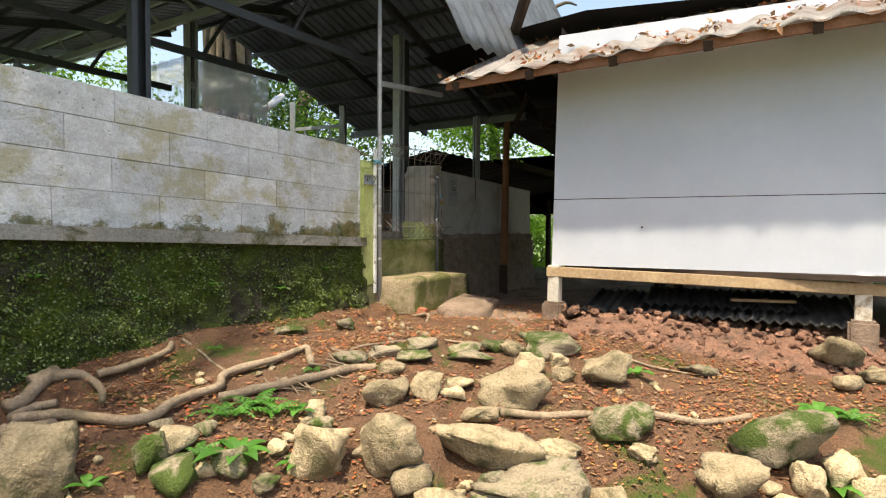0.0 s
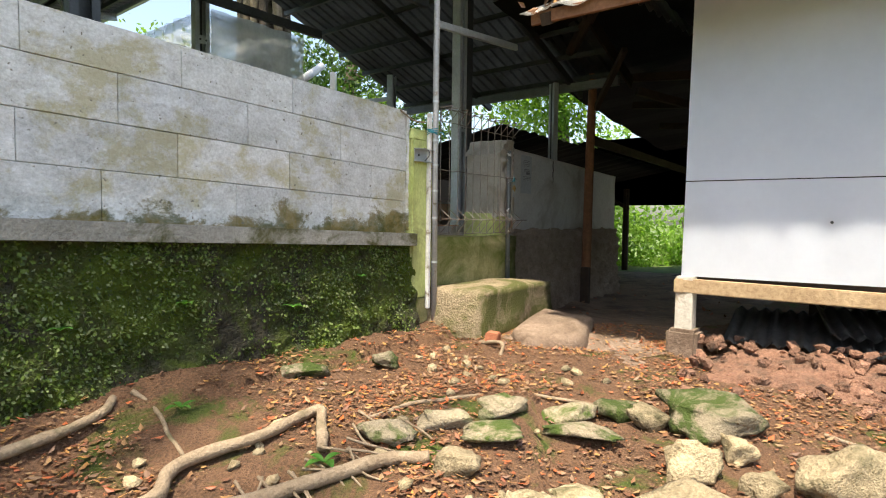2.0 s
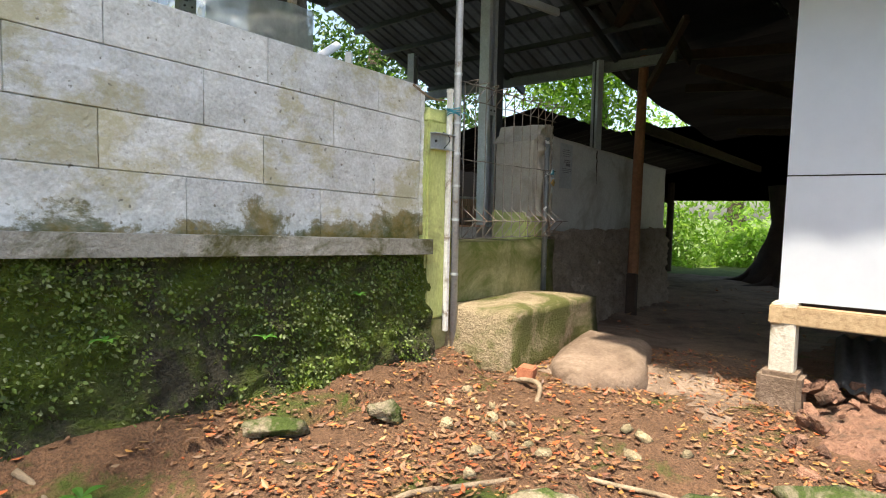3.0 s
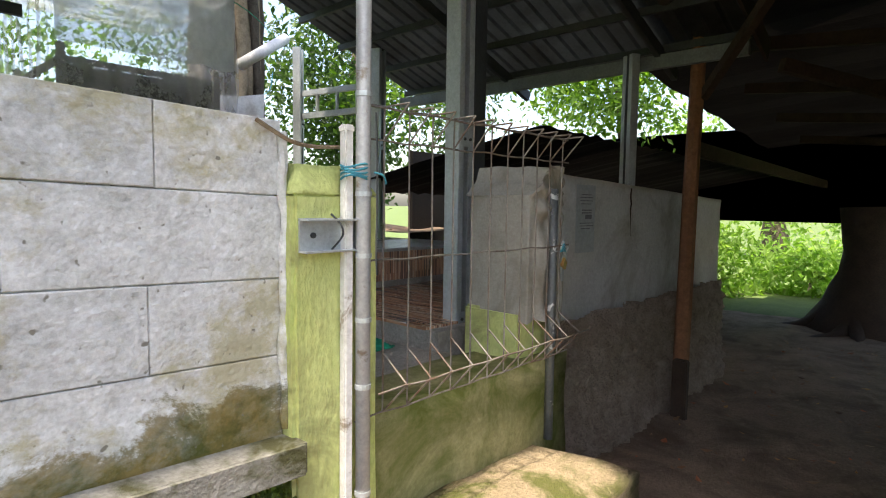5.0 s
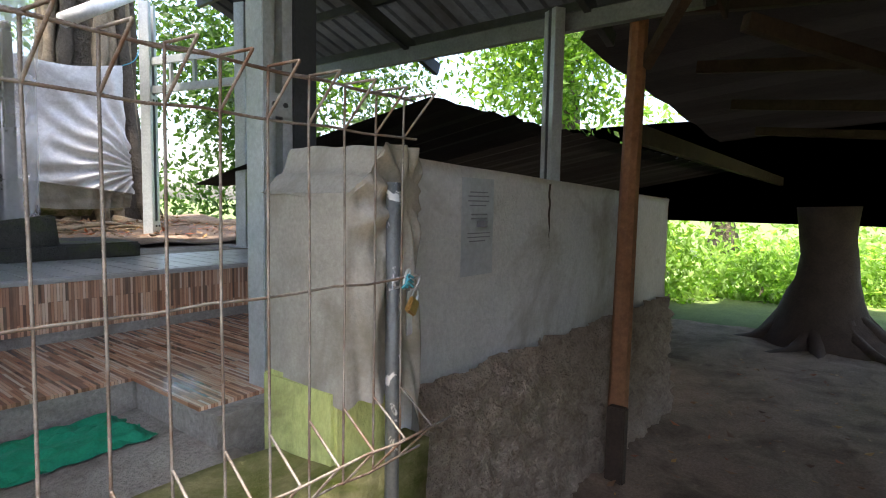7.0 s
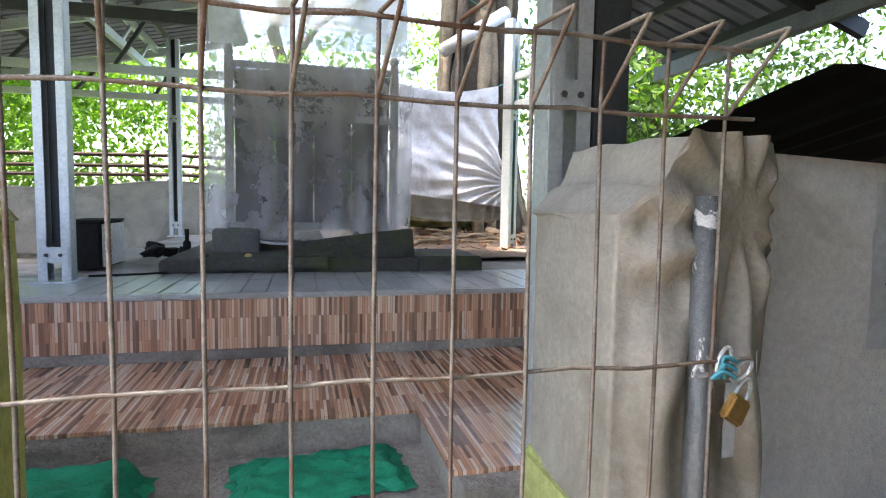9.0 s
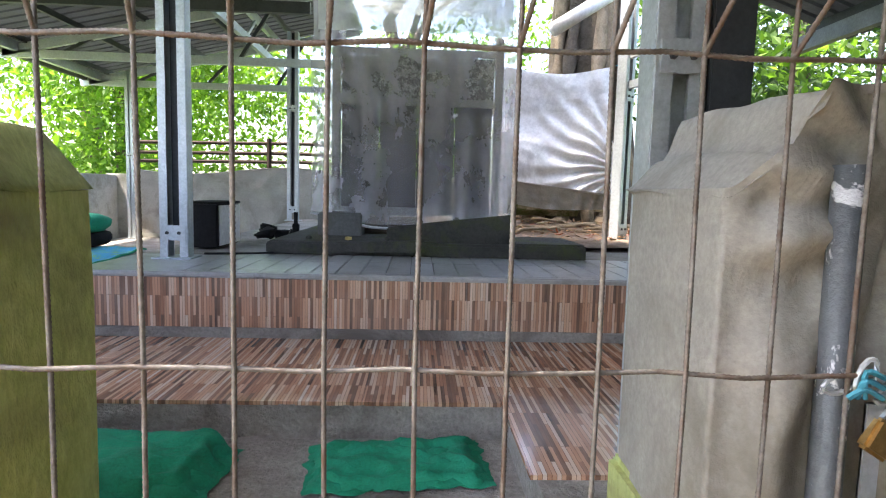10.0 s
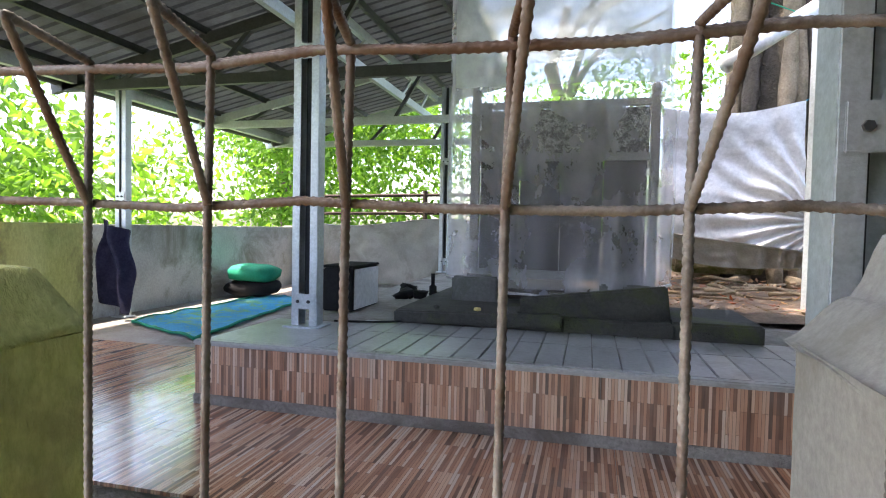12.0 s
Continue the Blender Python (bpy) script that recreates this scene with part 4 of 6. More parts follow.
def folded_cloth(name, x0, x1, y0, y1, h, rot, seed, label):
    ob = empty(name, label, "cloth")
    m = pose((x0 + x1) / 2, (y0 + y1) / 2, 0.778, 0, 0, rot)
    for k in range(3):
        hz = h * (k + 0.5) / 3

        def f(u, v, k=k, hz=hz):
            x, y = (u - 0.5) * (x1 - x0) * (1 - 0.04 * k), (v - 0.5) * (y1 - y0) * (1 - 0.03 * k)
            e = min(u, 1 - u, v, 1 - v)
            z = hz * smooth(0, 0.07, e) + 0.02 * rnd((u * 5 + seed, v * 4, k)) * smooth(0, 0.15, e) + 0.01 * rnd((u * 13 + seed, v * 13, k + 3)) + 0.004
            return m @ Vector((x + 0.02 * rnd((v * 6, seed, k)), y + 0.025 * rnd((u * 6, seed, k + 5)), max(z, 0.003)))
        part("fold", sheet(40, 24, f), green_cloth, ob, smooth=True)
    return ob


folded_cloth("green_cloth", -0.62, 0.05, 0.55, 0.84, 0.07, -3, 3, "thick folded dark green cloth on the cement floor")
folded_cloth("green_cloth", 0.24, 0.70, 0.61, 0.87, 0.03, 6, 8, "thin folded green cloth on the cement floor")
mt = empty("sleeping_mat", "bright blue patterned mat with green edge on the floor", "mat")


def mat_point(u, v):
    near, far_edge = Vector((-2.58, 3.1, 0)).lerp(Vector((-1.76, 2.72, 0)), u), Vector((-2.6, 4.95, 0)).lerp(Vector((-2.05, 4.8, 0)), u)
    p = near.lerp(far_edge, v)
    p.z = 0.888 + 0.035 * abs(rnd((u * 3, v * 5, 2))) + 0.07 * smooth(0.8, 1, v) * abs(rnd((u * 4, v, 5)))
    return p


part("mat_top", sheet(20, 40, mat_point, 0.006), blue_mat, mt, smooth=True)
for u in (0, 1):
    part("mat_edge", tube([mat_point(u, v) for v in np.linspace(0, 1, 24)], 0.010, 6), green_cloth, mt, "green bound edge")
part("mat_edge", tube([mat_point(u, 0) for u in np.linspace(0, 1, 16)], 0.010, 6), green_cloth, mt, "green bound edge")
for k in range(2):
    bm = boulder(31 + k, 0.30, 0.22, 0.10, 0.15, 3)
    bmesh.ops.translate(bm, vec=(-2.70 + 0.02 * k, 4.85, 0.97 + 0.15 * k), verts=bm.verts)
    tagged(mesh_ob("cushion", bm, green_cloth if k else black_box, True), "dark green cushion stacked by the wall" if k else "dark cushion on the floor by the wall", "cushion")


# ---------------------------------------------------------------- steel frame
def steel_column(x, y, z0, z1, w=0.09, d=0.07, rot=0.0, steel=None, label="galvanised double channel steel column bolted to a foot plate", plates=(0.12, 0.62)):
    """Two facing channels with joint plates."""
    col = empty("steel_column", label, "column", group="shelter columns")
    m = pose(x, y, 0, 0, 0, rot)
    for s in (-1, 1):
        bm = bmesh.new()
        xa = s * w * 0.5
        add_box(bm, xa - 0.018, xa + 0.018, -d / 2, -d / 2 + 0.004, z0, z1, 0, m)
        add_box(bm, xa - 0.018, xa + 0.018, d / 2 - 0.004, d / 2, z0, z1, 0, m)
        add_box(bm, xa + s * 0.016, xa + s * 0.020, -d / 2 + 0.004, d / 2 - 0.004, z0, z1, 0, m)
        part("channel", bm, steel or galv, col)
    # Dark strip behind the channels stands in for shade in their slot.
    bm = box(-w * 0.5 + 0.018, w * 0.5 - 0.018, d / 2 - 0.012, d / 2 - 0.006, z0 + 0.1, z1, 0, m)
    part("web", bm, dark_steel, col, "dark strip standing in for the shaded slot")
    for f in plates:
        zz = z0 + f * (z1 - z0) if f > 0.2 else z0 + f
        pl = part("joint_plate", box(-w * 0.5 - 0.012, w * 0.5 + 0.012, -d / 2 - 0.006, -d / 2 - 0.001, zz - 0.035, zz + 0.035, 0.002, m), galv, col)
        for sx in (-1, 1):
            part("bolt", tube([m @ Vector((sx * w * 0.3, -d / 2 - 0.013, zz)), m @ Vector((sx * w * 0.3, -d / 2 - 0.005, zz))], 0.008, 6), dark_steel, pl)
    part("foot_plate", box(-w, w, -d, d, z0, z0 + 0.008, 0.001, m), galv, col)
    return col


RX, RZ = 0.3, 3.48          # ridge
EL, ER, EZW, EZ = -3.3, 3.15, 2.70, 2.50     # eaves
RY0, RY1 = -0.25, 6.2
RYE = 2.9             # the east slope stops short of the fig tree
XO, YO = -0.2, 3.0    # behind YO the west slope leaves the tomb open to the sky
XT = -1.1             # line of the hanging truss


def roof_z(x):
    return RZ - (RZ - EZW) * (RX - x) / (RX - EL) if x < RX else RZ - (RZ - EZ) * (x - RX) / (ER - RX)


steel_column(-0.62, 2.05, PZ, roof_z(-0.62) - 0.08)
gate_column = steel_column(1.035, 0.54, 0.77, roof_z(1.04) - 0.08, 0.07, 0.09, 0, plates=(0.12, 0.42))
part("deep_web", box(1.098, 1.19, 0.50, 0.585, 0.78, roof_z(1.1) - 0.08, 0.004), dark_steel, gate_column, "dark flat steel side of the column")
steel_column(2.75, 0.47, 0.75, EZ, 0.07, 0.06, 60, plates=(0.5,))
steel_column(2.17, 2.46, PZ, roof_z(2.17) - 0.08, 0.08, 0.08, 20, plates=(0.12, 0.5))
steel_column(1.9, 3.26, PZ, roof_z(1.9) - 0.08, 0.075, 0.07, 40, plates=(0.12, 0.6))
steel_column(-2.85, 3.3, 0.88, EZW + 0.05, 0.06, 0.06, 0, plates=(0.5,))
steel_column(-2.75, 6.0, 0.88, EZW + 0.05, 0.05, 0.05, 0, plates=(0.5,))
steel_column(-0.85, 5.6, PZ, roof_z(-0.85) - 0.1, 0.08, 0.07, 0, plates=(0.12, 0.6))
steel_column(-2.15, 0.32, 0.77, roof_z(-2.15) - 0.08, 0.09, 0.07, 0, dark_steel, "dark double channel steel column", plates=(0.12,))

pipe_dark = rough_mat("dull_steel", (0.13, 0.14, 0.145), (0.22, 0.235, 0.24), 0.5, 10, 70, None, metal=0.4, bump_s=0.1)
roof = tagged(empty("roof_main", "gabled zinc sheet roof on a light steel frame", "roof"), kind="structure")


def roof_sheet(x0, x1, y_end, y_start=RY0):
    def f(u, v):
        y = y_start + (y_end - y_start) * u
        x = x0 + (x1 - x0) * v
        rib = 0.022 if int(u * 260) % 10 < 2 else 0.0
        return (x, y, roof_z(x) + rib)
    return sheet(260, 4, f, 0.004)


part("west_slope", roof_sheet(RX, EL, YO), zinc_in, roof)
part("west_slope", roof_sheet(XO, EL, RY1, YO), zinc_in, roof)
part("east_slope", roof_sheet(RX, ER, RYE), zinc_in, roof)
for side in (EL, ER):
    for k in range(7):
        x = RX + (side - RX) * (k + 0.4) / 7
        far = RYE if side == ER else RY1 if x < XO else YO
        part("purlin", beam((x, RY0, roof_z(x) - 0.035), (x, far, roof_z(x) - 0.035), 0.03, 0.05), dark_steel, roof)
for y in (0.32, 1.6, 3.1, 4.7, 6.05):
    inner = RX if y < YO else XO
    # Near members take dark steel for the shaded front, far ones stay galvanised.
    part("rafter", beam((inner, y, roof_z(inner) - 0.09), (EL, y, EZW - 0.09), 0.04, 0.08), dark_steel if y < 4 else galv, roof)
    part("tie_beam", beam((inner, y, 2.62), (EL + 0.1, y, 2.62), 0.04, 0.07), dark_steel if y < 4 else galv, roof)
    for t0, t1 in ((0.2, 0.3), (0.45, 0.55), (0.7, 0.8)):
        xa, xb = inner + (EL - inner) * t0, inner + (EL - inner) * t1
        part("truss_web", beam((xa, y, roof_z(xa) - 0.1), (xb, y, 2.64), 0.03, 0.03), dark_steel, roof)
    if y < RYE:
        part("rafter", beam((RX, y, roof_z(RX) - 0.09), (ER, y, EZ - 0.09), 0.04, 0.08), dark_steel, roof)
for k in range(2):
    z = roof_z(XT) - 0.06 - 0.26 * k
    part("truss_chord", beam((XT, 0.4, z), (XT, RY1, z), 0.04, 0.07), galv, roof, "galvanised chord of the hanging truss")
for k in range(9):
    ya = 0.6 + 0.6 * k
    part("truss_bar", beam((XT, ya, roof_z(XT) - 0.3), (XT, ya + 0.3, roof_z(XT) - 0.08), 0.025, 0.03), galv, roof)
part("edge_purlin", beam((XO, YO, roof_z(XO) - 0.04), (XO, RY1, roof_z(XO) - 0.04), 0.04, 0.06), galv, roof)
part("eave_beam", beam((EL + 0.22, RY0, EZW - 0.02), (EL + 0.22, RY1, EZW - 0.02), 0.05, 0.09), galv, roof)
part("eave_beam", beam((ER - 0.3, RY0, EZ - 0.05), (ER - 0.3, RYE, EZ - 0.05), 0.05, 0.09), pipe_dark, roof)
part("gutter", tube([(EL + 0.05, RY0, EZW - 0.03), (EL + 0.05, RY1, EZW - 0.03)], 0.035, 8), dark_steel, roof)
part("barge_board", beam((RX, RY0 - 0.03, RZ - 0.02), (ER, RY0 - 0.03, EZ - 0.02), 0.02, 0.14), dark_wood, roof, "dark barge board")
part("barge_board", beam((RX, RY0 - 0.03, RZ - 0.02), (EL, RY0 - 0.03, EZW - 0.02), 0.02, 0.14), dark_wood, roof, "dark barge board")
lat = empty("side_truss", "galvanised latticed beam between the inner columns", "beam")
for z in (2.12, 2.32):
    part("chord", beam((2.17, 2.46, z + 0.15), (1.9, 3.26, z + 0.12), 0.03, 0.05), galv, lat)
for a in (0.25, 0.5, 0.75):
    part("web_bar", beam((2.17 - 0.27 * a, 2.46 + 0.8 * a, 2.25), (2.17 - 0.27 * a, 2.46 + 0.8 * a, 2.47), 0.02, 0.03), galv, lat)
# White PVC pipe; it gives no light.
tagged(mesh_ob("tube_lamp", tube([(1.42, 3.42, 2.64), (1.95, 3.55, 3.0)], 0.05, 14), pvc, True), "white plastic pipe slung under the roof", "pipe")

# ---------------------------------------------------------------- low walls round the shelter
wall_far = tagged(mesh_ob("wall_far", box(-3.2, 2.6, 6.3, 6.42, 0.4, 1.62, 0.01), old_plaster), "low plastered wall behind the shelter", "wall", kind="structure")
wall_left = tagged(mesh_ob("wall_left", box(-3.2, -3.06, 0.13, 6.3, 0.4, 1.60, 0.01), old_plaster), "low plastered side wall, part painted green", "wall", kind="structure")
part("painted_part", box(-3.06, -3.05, 0.2, 3.15, 0.885, 1.605, 0.003), green_paint, wall_left, "green painted stretch")


def far_tarp(u, v):
    x = -2.9 + 3.6 * u
    z = 0.93 + 0.75 * v - 0.05 * math.sin(u * 9) * v
    return (x, 6.24 - 0.05 * (1 - v) + 0.03 * rnd((u * 9, v * 2, 1)) + 0.015 * math.sin(u * 60 + 4 * v + 3 * rnd((u * 5, v * 5, 2))), z)


wall_tarp = tagged(mesh_ob("wall_tarpaulin", sheet(90, 20, far_tarp), tarp, True), "grey tarpaulin hung along the low wall", "tarpaulin")
tb = empty("clothes_bundle", "dark blue cloth and umbrella hung on the column", "cloth")
part("cloth", sheet(16, 24, lambda u, v: (-2.95 + 0.28 * u + 0.05 * rnd((u * 3, v * 3, 1)), 3.18 - 0.04 * math.sin(u * 9 + v * 4), 1.02 + 0.62 * v - 0.1 * u), 0.004), rough_mat("navy_cloth", (0.01, 0.015, 0.05), (0.06, 0.06, 0.12), 0.8, 14, 80, None), tb, smooth=True)
part("hem", tube([far_tarp(k / 60, 1.0) for k in range(61)], 0.009, 6), tarp, wall_tarp, "rolled top hem", True)
rail = empty("bamboo_rail", "weathered bamboo rails along the far wall", "rail")
for z in (1.78, 1.88, 2.0):
    part("pole", tube([(-2.9, 6.36, z), (-0.9, 6.36, z + 0.03), (0.6, 6.36, z - 0.02)], 0.022, 8), dark_wood, rail)
for x in (-2.85, -1.3, 0.3):
    part("stake", tube([(x, 6.36, 1.6), (x, 6.36, 2.08)], 0.03, 8), dark_wood, rail)


def white_sheet(u, v):
    x = 1.2 + 0.95 * u + 0.06 * u * (1 - v)
    z = 1.50 + 0.32 * (1 - u) * (1 - v) * 0.4 + (2.60 - 1.50) * v - 0.07 * v * math.sin(math.pi * u)
    ang = math.atan2(z - 1.72, x - 2.3)
    dist = math.hypot(z - 1.72, x - 2.3)
    fan = math.sin(ang * 26 + 2.5 * rnd((u * 3, v * 3, 8))) * smooth(0.05, 0.2, dist) * (1 - smooth(0.35, 1.0, dist))
    return (x, 4.45 - 0.15 * u + 0.10 * rnd((u * 2.5 + v, v * 2.5, 1)) + 0.03 * fan + 0.012 * rnd((u * 12, v * 12, 4)), z)


sheet_ob = tagged(mesh_ob("white_tarpaulin", sheet(110, 90, white_sheet), white_tarp, True), "white plastic tarpaulin hung slack behind the tomb", "tarpaulin")
part("hem", tube([white_sheet(k / 60, 0.0) for k in range(61)], 0.008, 6), tarp, sheet_ob, "dark rolled bottom hem", True)
part("tie_cord", tube(spline([white_sheet(1.0, 1.0), (2.35, 4.5, 2.72), (2.5, 4.7, 2.95)], 5), 0.005, 5), twine, sheet_ob, "thin tie cord")


def lower_flap(u, v):
    x, y, z = white_sheet(u, 0.0)
    return (x, y + 0.04 + 0.06 * v + 0.02 * rnd((u * 7, v * 4, 6)), z - (0.24 - 0.08 * u) * v * (0.75 + 0.25 * math.sin(math.pi * u)))


part("lower_flap", sheet(60, 14, lower_flap), tarp, sheet_ob, "grey stained lower flap", True)
tagged(mesh_ob("stone_trough", box(1.3, 2.3, 4.6, 5.1, 1.30, 1.5, 0.05), step_mat), "old stone slab below the tarpaulin", "stone")
tagged(mesh_ob("earth_bed", sheet(40, 40, lambda u, v: (0.95 + 2.8 * u, 2.9 + 3.4 * v, PZ + 0.02 + 0.10 * v + 0.05 * rnd((u * 6, v * 6, 2)))), mound_mat, True), "bare earth with roots and dry leaves behind the tomb", "earth", kind="structure")

# ---------------------------------------------------------------- trees
def tree(name, x, y, z, h, r, crown_c, crown_r, count, size, mat, label, seed, flare=1.8, roots=0):
    rng = random.Random(seed)
    t = empty(name, label, "tree")
    pts = [(x + 0.12 * rnd((k, seed, 1), 0.7) * k * 0.3, y + 0.12 * rnd((k, seed, 2), 0.7) * k * 0.3, z + h * k / 10) for k in range(11)]
    rad = [r * (flare if k == 0 else 1 + (flare - 1) * 0.45 if k == 1 else 1 - 0.055 * k) for k in range(11)]
    part("trunk", tube(pts, rad, 14, 0.07, rng), bark, t, smooth=True)
    for k in range(6):
        a = rng.uniform(0, 6.28)
        p0 = Vector(pts[6 + k % 4])
        p1 = p0 + Vector((math.cos(a), math.sin(a), 0.8)) * rng.uniform(0.8, 1.8)
        p2 = p1 + Vector((math.cos(a + 0.4), math.sin(a + 0.4), 0.3)) * rng.uniform(0.6, 1.4)
        part("limb", tube(spline([p0, p1, p2], 4), [r * 0.4 * (1 - 0.09 * i) for i in range(9)], 7), bark, t, smooth=True)
    for k in range(roots):
        a = 6.28 * k / roots + rng.uniform(-0.3, 0.3)
        p = [(x + math.cos(a) * d + 0.1 * rng.uniform(-1, 1), y + math.sin(a) * d + 0.1 * rng.uniform(-1, 1), z + 0.05 + 0.25 * math.exp(-d * 3)) for d in (r * 0.5, r + 0.25, r + 0.6, r + 1.0)]
        part("root", tube(spline(p, 4), [0.09 - 0.006 * i for i in range(13)], 7), root_mat, t, smooth=True)
    clumps = [Vector(crown_c) + Vector([rng.gauss(0, 0.42) * s for s in crown_r]) for _ in range(26)]

    def place():
        c = rng.choice(clumps)
        return (c.x + rng.gauss(0, 0.17) * crown_r[0], c.y + rng.gauss(0, 0.17) * crown_r[1], c.z + rng.gauss(0, 0.15) * crown_r[2])
    me = leaf_cloud(count, place, size, rng)
    me.materials.append(mat)
    cr = new("crown", me)
    cr.parent = t
    return t


tree("leafy_tree", -6.5, 4.5, 0.2, 5.5, 0.18, (-6.4, 4.8, 1.9), (2.0, 3.0, 1.5), 6000, 0.15, leaves_bright, "bright green leafy tree beyond the side wall", 1)
tree("leafy_tree", -4.6, 9.5, 0.2, 5.0, 0.16, (-4.2, 9.0, 2.7), (3.2, 1.6, 2.2), 12000, 0.13, leaves_bright, "bright green bushy tree beyond the far wall", 2)
tree("leafy_tree", 0.0, 10.5, 0.2, 5.5, 0.18, (0.0, 9.8, 2.6), (3.0, 1.6, 2.0), 12000, 0.13, leaves_bright, "bright green bushy tree beyond the far wall", 3)
tree("leafy_tree", 5.4, 6.8, 0.2, 6, 0.2, (5.2, 6.6, 3.0), (2.6, 2.2, 2.2), 12000, 0.12, leaves_dark, "dark green tree beside the shelter", 4)
tree("fig_tree", 2.2, 5.2, 1.15, 5.5, 0.36, (1.0, 4.3, 6.0), (2.6, 2.3, 1.0), 5200, 0.19, leaves_dark, "old fig tree with hanging roots behind the tomb", 5, 1.7, 8)
tree("leafy_tree", 8.5, 3.2, 0.0, 6, 0.2, (7.6, 3.4, 3.9), (2.8, 2.0, 1.6), 12000, 0.12, leaves_bright, "leafy tree above the shed roof", 6)
tree("leafy_tree", -7, 13, 0, 7, 0.25, (-6, 13, 4.5), (5, 2, 3.2), 9000, 0.22, leaves_bright, "tall tree in the distance", 7)
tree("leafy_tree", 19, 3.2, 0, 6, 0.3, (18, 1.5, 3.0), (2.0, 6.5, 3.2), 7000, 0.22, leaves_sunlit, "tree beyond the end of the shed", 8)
tree("leafy_tree", -5.9, -1.3, -0.2, 7, 0.3, (-5.4, -0.6, 6.4), (1.4, 1.1, 1.0), 1100, 0.16, leaves_dark, "tall shade tree whose roots cross the bank", 9)


def bush(name, c, r, count, size, mat, label, seed):
    rng = random.Random(seed)

    def place():
        d = Vector((rng.gauss(0, 1), rng.gauss(0, 1), rng.gauss(0, 1))).normalized() * rng.uniform(0.55, 1.0)
        k = 1 + 0.35 * rnd(d * 2 + Vector((seed, 0, 0)))
        return (c[0] + d.x * r[0] * k, c[1] + d.y * r[1] * k, max(0.02, c[2] + d.z * r[2] * k))
    me = leaf_cloud(count, place, size, rng)
    me.materials.append(mat)
    ob = empty(name, label, "bush")
    b = new("foliage", me)
    b.parent = ob
    part("stem", tube([(c[0], c[1], -0.1), (c[0] + 0.1, c[1], c[2])], [0.04, 0.02], 6), bark, ob)
    return ob


# Bushes past the shed end use the sun-brightened leaf colour.
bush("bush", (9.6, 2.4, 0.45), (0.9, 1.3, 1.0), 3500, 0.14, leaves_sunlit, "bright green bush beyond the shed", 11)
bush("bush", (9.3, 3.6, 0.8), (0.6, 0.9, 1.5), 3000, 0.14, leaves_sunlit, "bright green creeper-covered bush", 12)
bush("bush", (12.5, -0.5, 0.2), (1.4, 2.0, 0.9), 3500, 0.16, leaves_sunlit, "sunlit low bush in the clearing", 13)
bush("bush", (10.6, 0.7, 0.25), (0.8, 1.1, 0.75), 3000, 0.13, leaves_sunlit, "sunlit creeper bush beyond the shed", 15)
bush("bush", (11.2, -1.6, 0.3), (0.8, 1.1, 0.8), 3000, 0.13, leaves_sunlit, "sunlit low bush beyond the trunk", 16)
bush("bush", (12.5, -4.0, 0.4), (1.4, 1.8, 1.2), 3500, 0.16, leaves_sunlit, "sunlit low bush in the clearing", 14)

fig = bpy.data.objects["fig_tree"]
rf = random.Random(21)
for k in range(14):
    a = 6.28 * k / 14 + rf.uniform(-0.15, 0.15)
    r0 = rf.uniform(0.30, 0.40)
    pts = [(2.2 + math.cos(a + 0.12 * math.sin(z * 2 + k)) * (r0 + 0.28 * math.exp(-1.6 * z) + 0.03 * rnd((z, k, 1), 2)), 5.2 + math.sin(a + 0.12 * math.sin(z * 2 + k)) * (r0 + 0.28 * math.exp(-1.6 * z)), 1.2 + z) for z in np.arange(0, 3.6, 0.2)]
    part("aerial_root", tube(pts, [rf.uniform(0.045, 0.075) for _ in pts], 8, 0.05, rf), root_mat if k % 3 else bark, fig, "pale fluted hanging root", True)

rr = random.Random(31)
for k in range(10):
    x, y = rr.uniform(1.2, 2.1), rr.uniform(3.5, 4.5)
    a = rr.uniform(-2.2, 1.2)
    pts = [(x + d * math.cos(a) + 0.06 * rr.uniform(-1, 1), y + d * math.sin(a) * 0.6, PZ + 0.05 + 0.03 * (y - 2.9) + 0.05 * abs(rnd((x + d, y, k), 3))) for d in (-0.35, -0.15, 0.05, 0.25, 0.45)]
    part("surface_root", tube(spline(pts, 4), [0.017 * (1 - 0.04 * i) for i in range(17)], 7, 0.08, rr), root_mat, fig, "pale root over the bare earth", True)

# ---------------------------------------------------------------- white board house on stilts
house = empty("stilt_house", "white board-clad house on short stilts with a patched zinc roof", "house")


def hx(y):
    return 0.41 + 0.115 * (-1.63 - y)


for z0, z1 in ((0.60, 1.172), (1.178, 2.62)):
    def f(u, v, z0=z0, z1=z1):
        y = -1.63 - 4.2 * u
        z = z0 + (z1 - z0) * v
        return (hx(y) + 0.055 * (z - 0.6) + 0.006 * rnd((y * 1.5, z * 2, 1)), y, z)
    part("wall_board", sheet(30, 12, f, 0.012), white_panel, house)
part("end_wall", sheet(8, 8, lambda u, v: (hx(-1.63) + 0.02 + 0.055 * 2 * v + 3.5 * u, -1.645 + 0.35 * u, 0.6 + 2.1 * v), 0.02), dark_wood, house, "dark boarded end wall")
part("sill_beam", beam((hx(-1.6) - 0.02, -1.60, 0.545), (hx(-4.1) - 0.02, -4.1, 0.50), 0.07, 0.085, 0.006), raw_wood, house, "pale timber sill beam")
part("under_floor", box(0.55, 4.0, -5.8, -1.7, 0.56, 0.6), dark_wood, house)
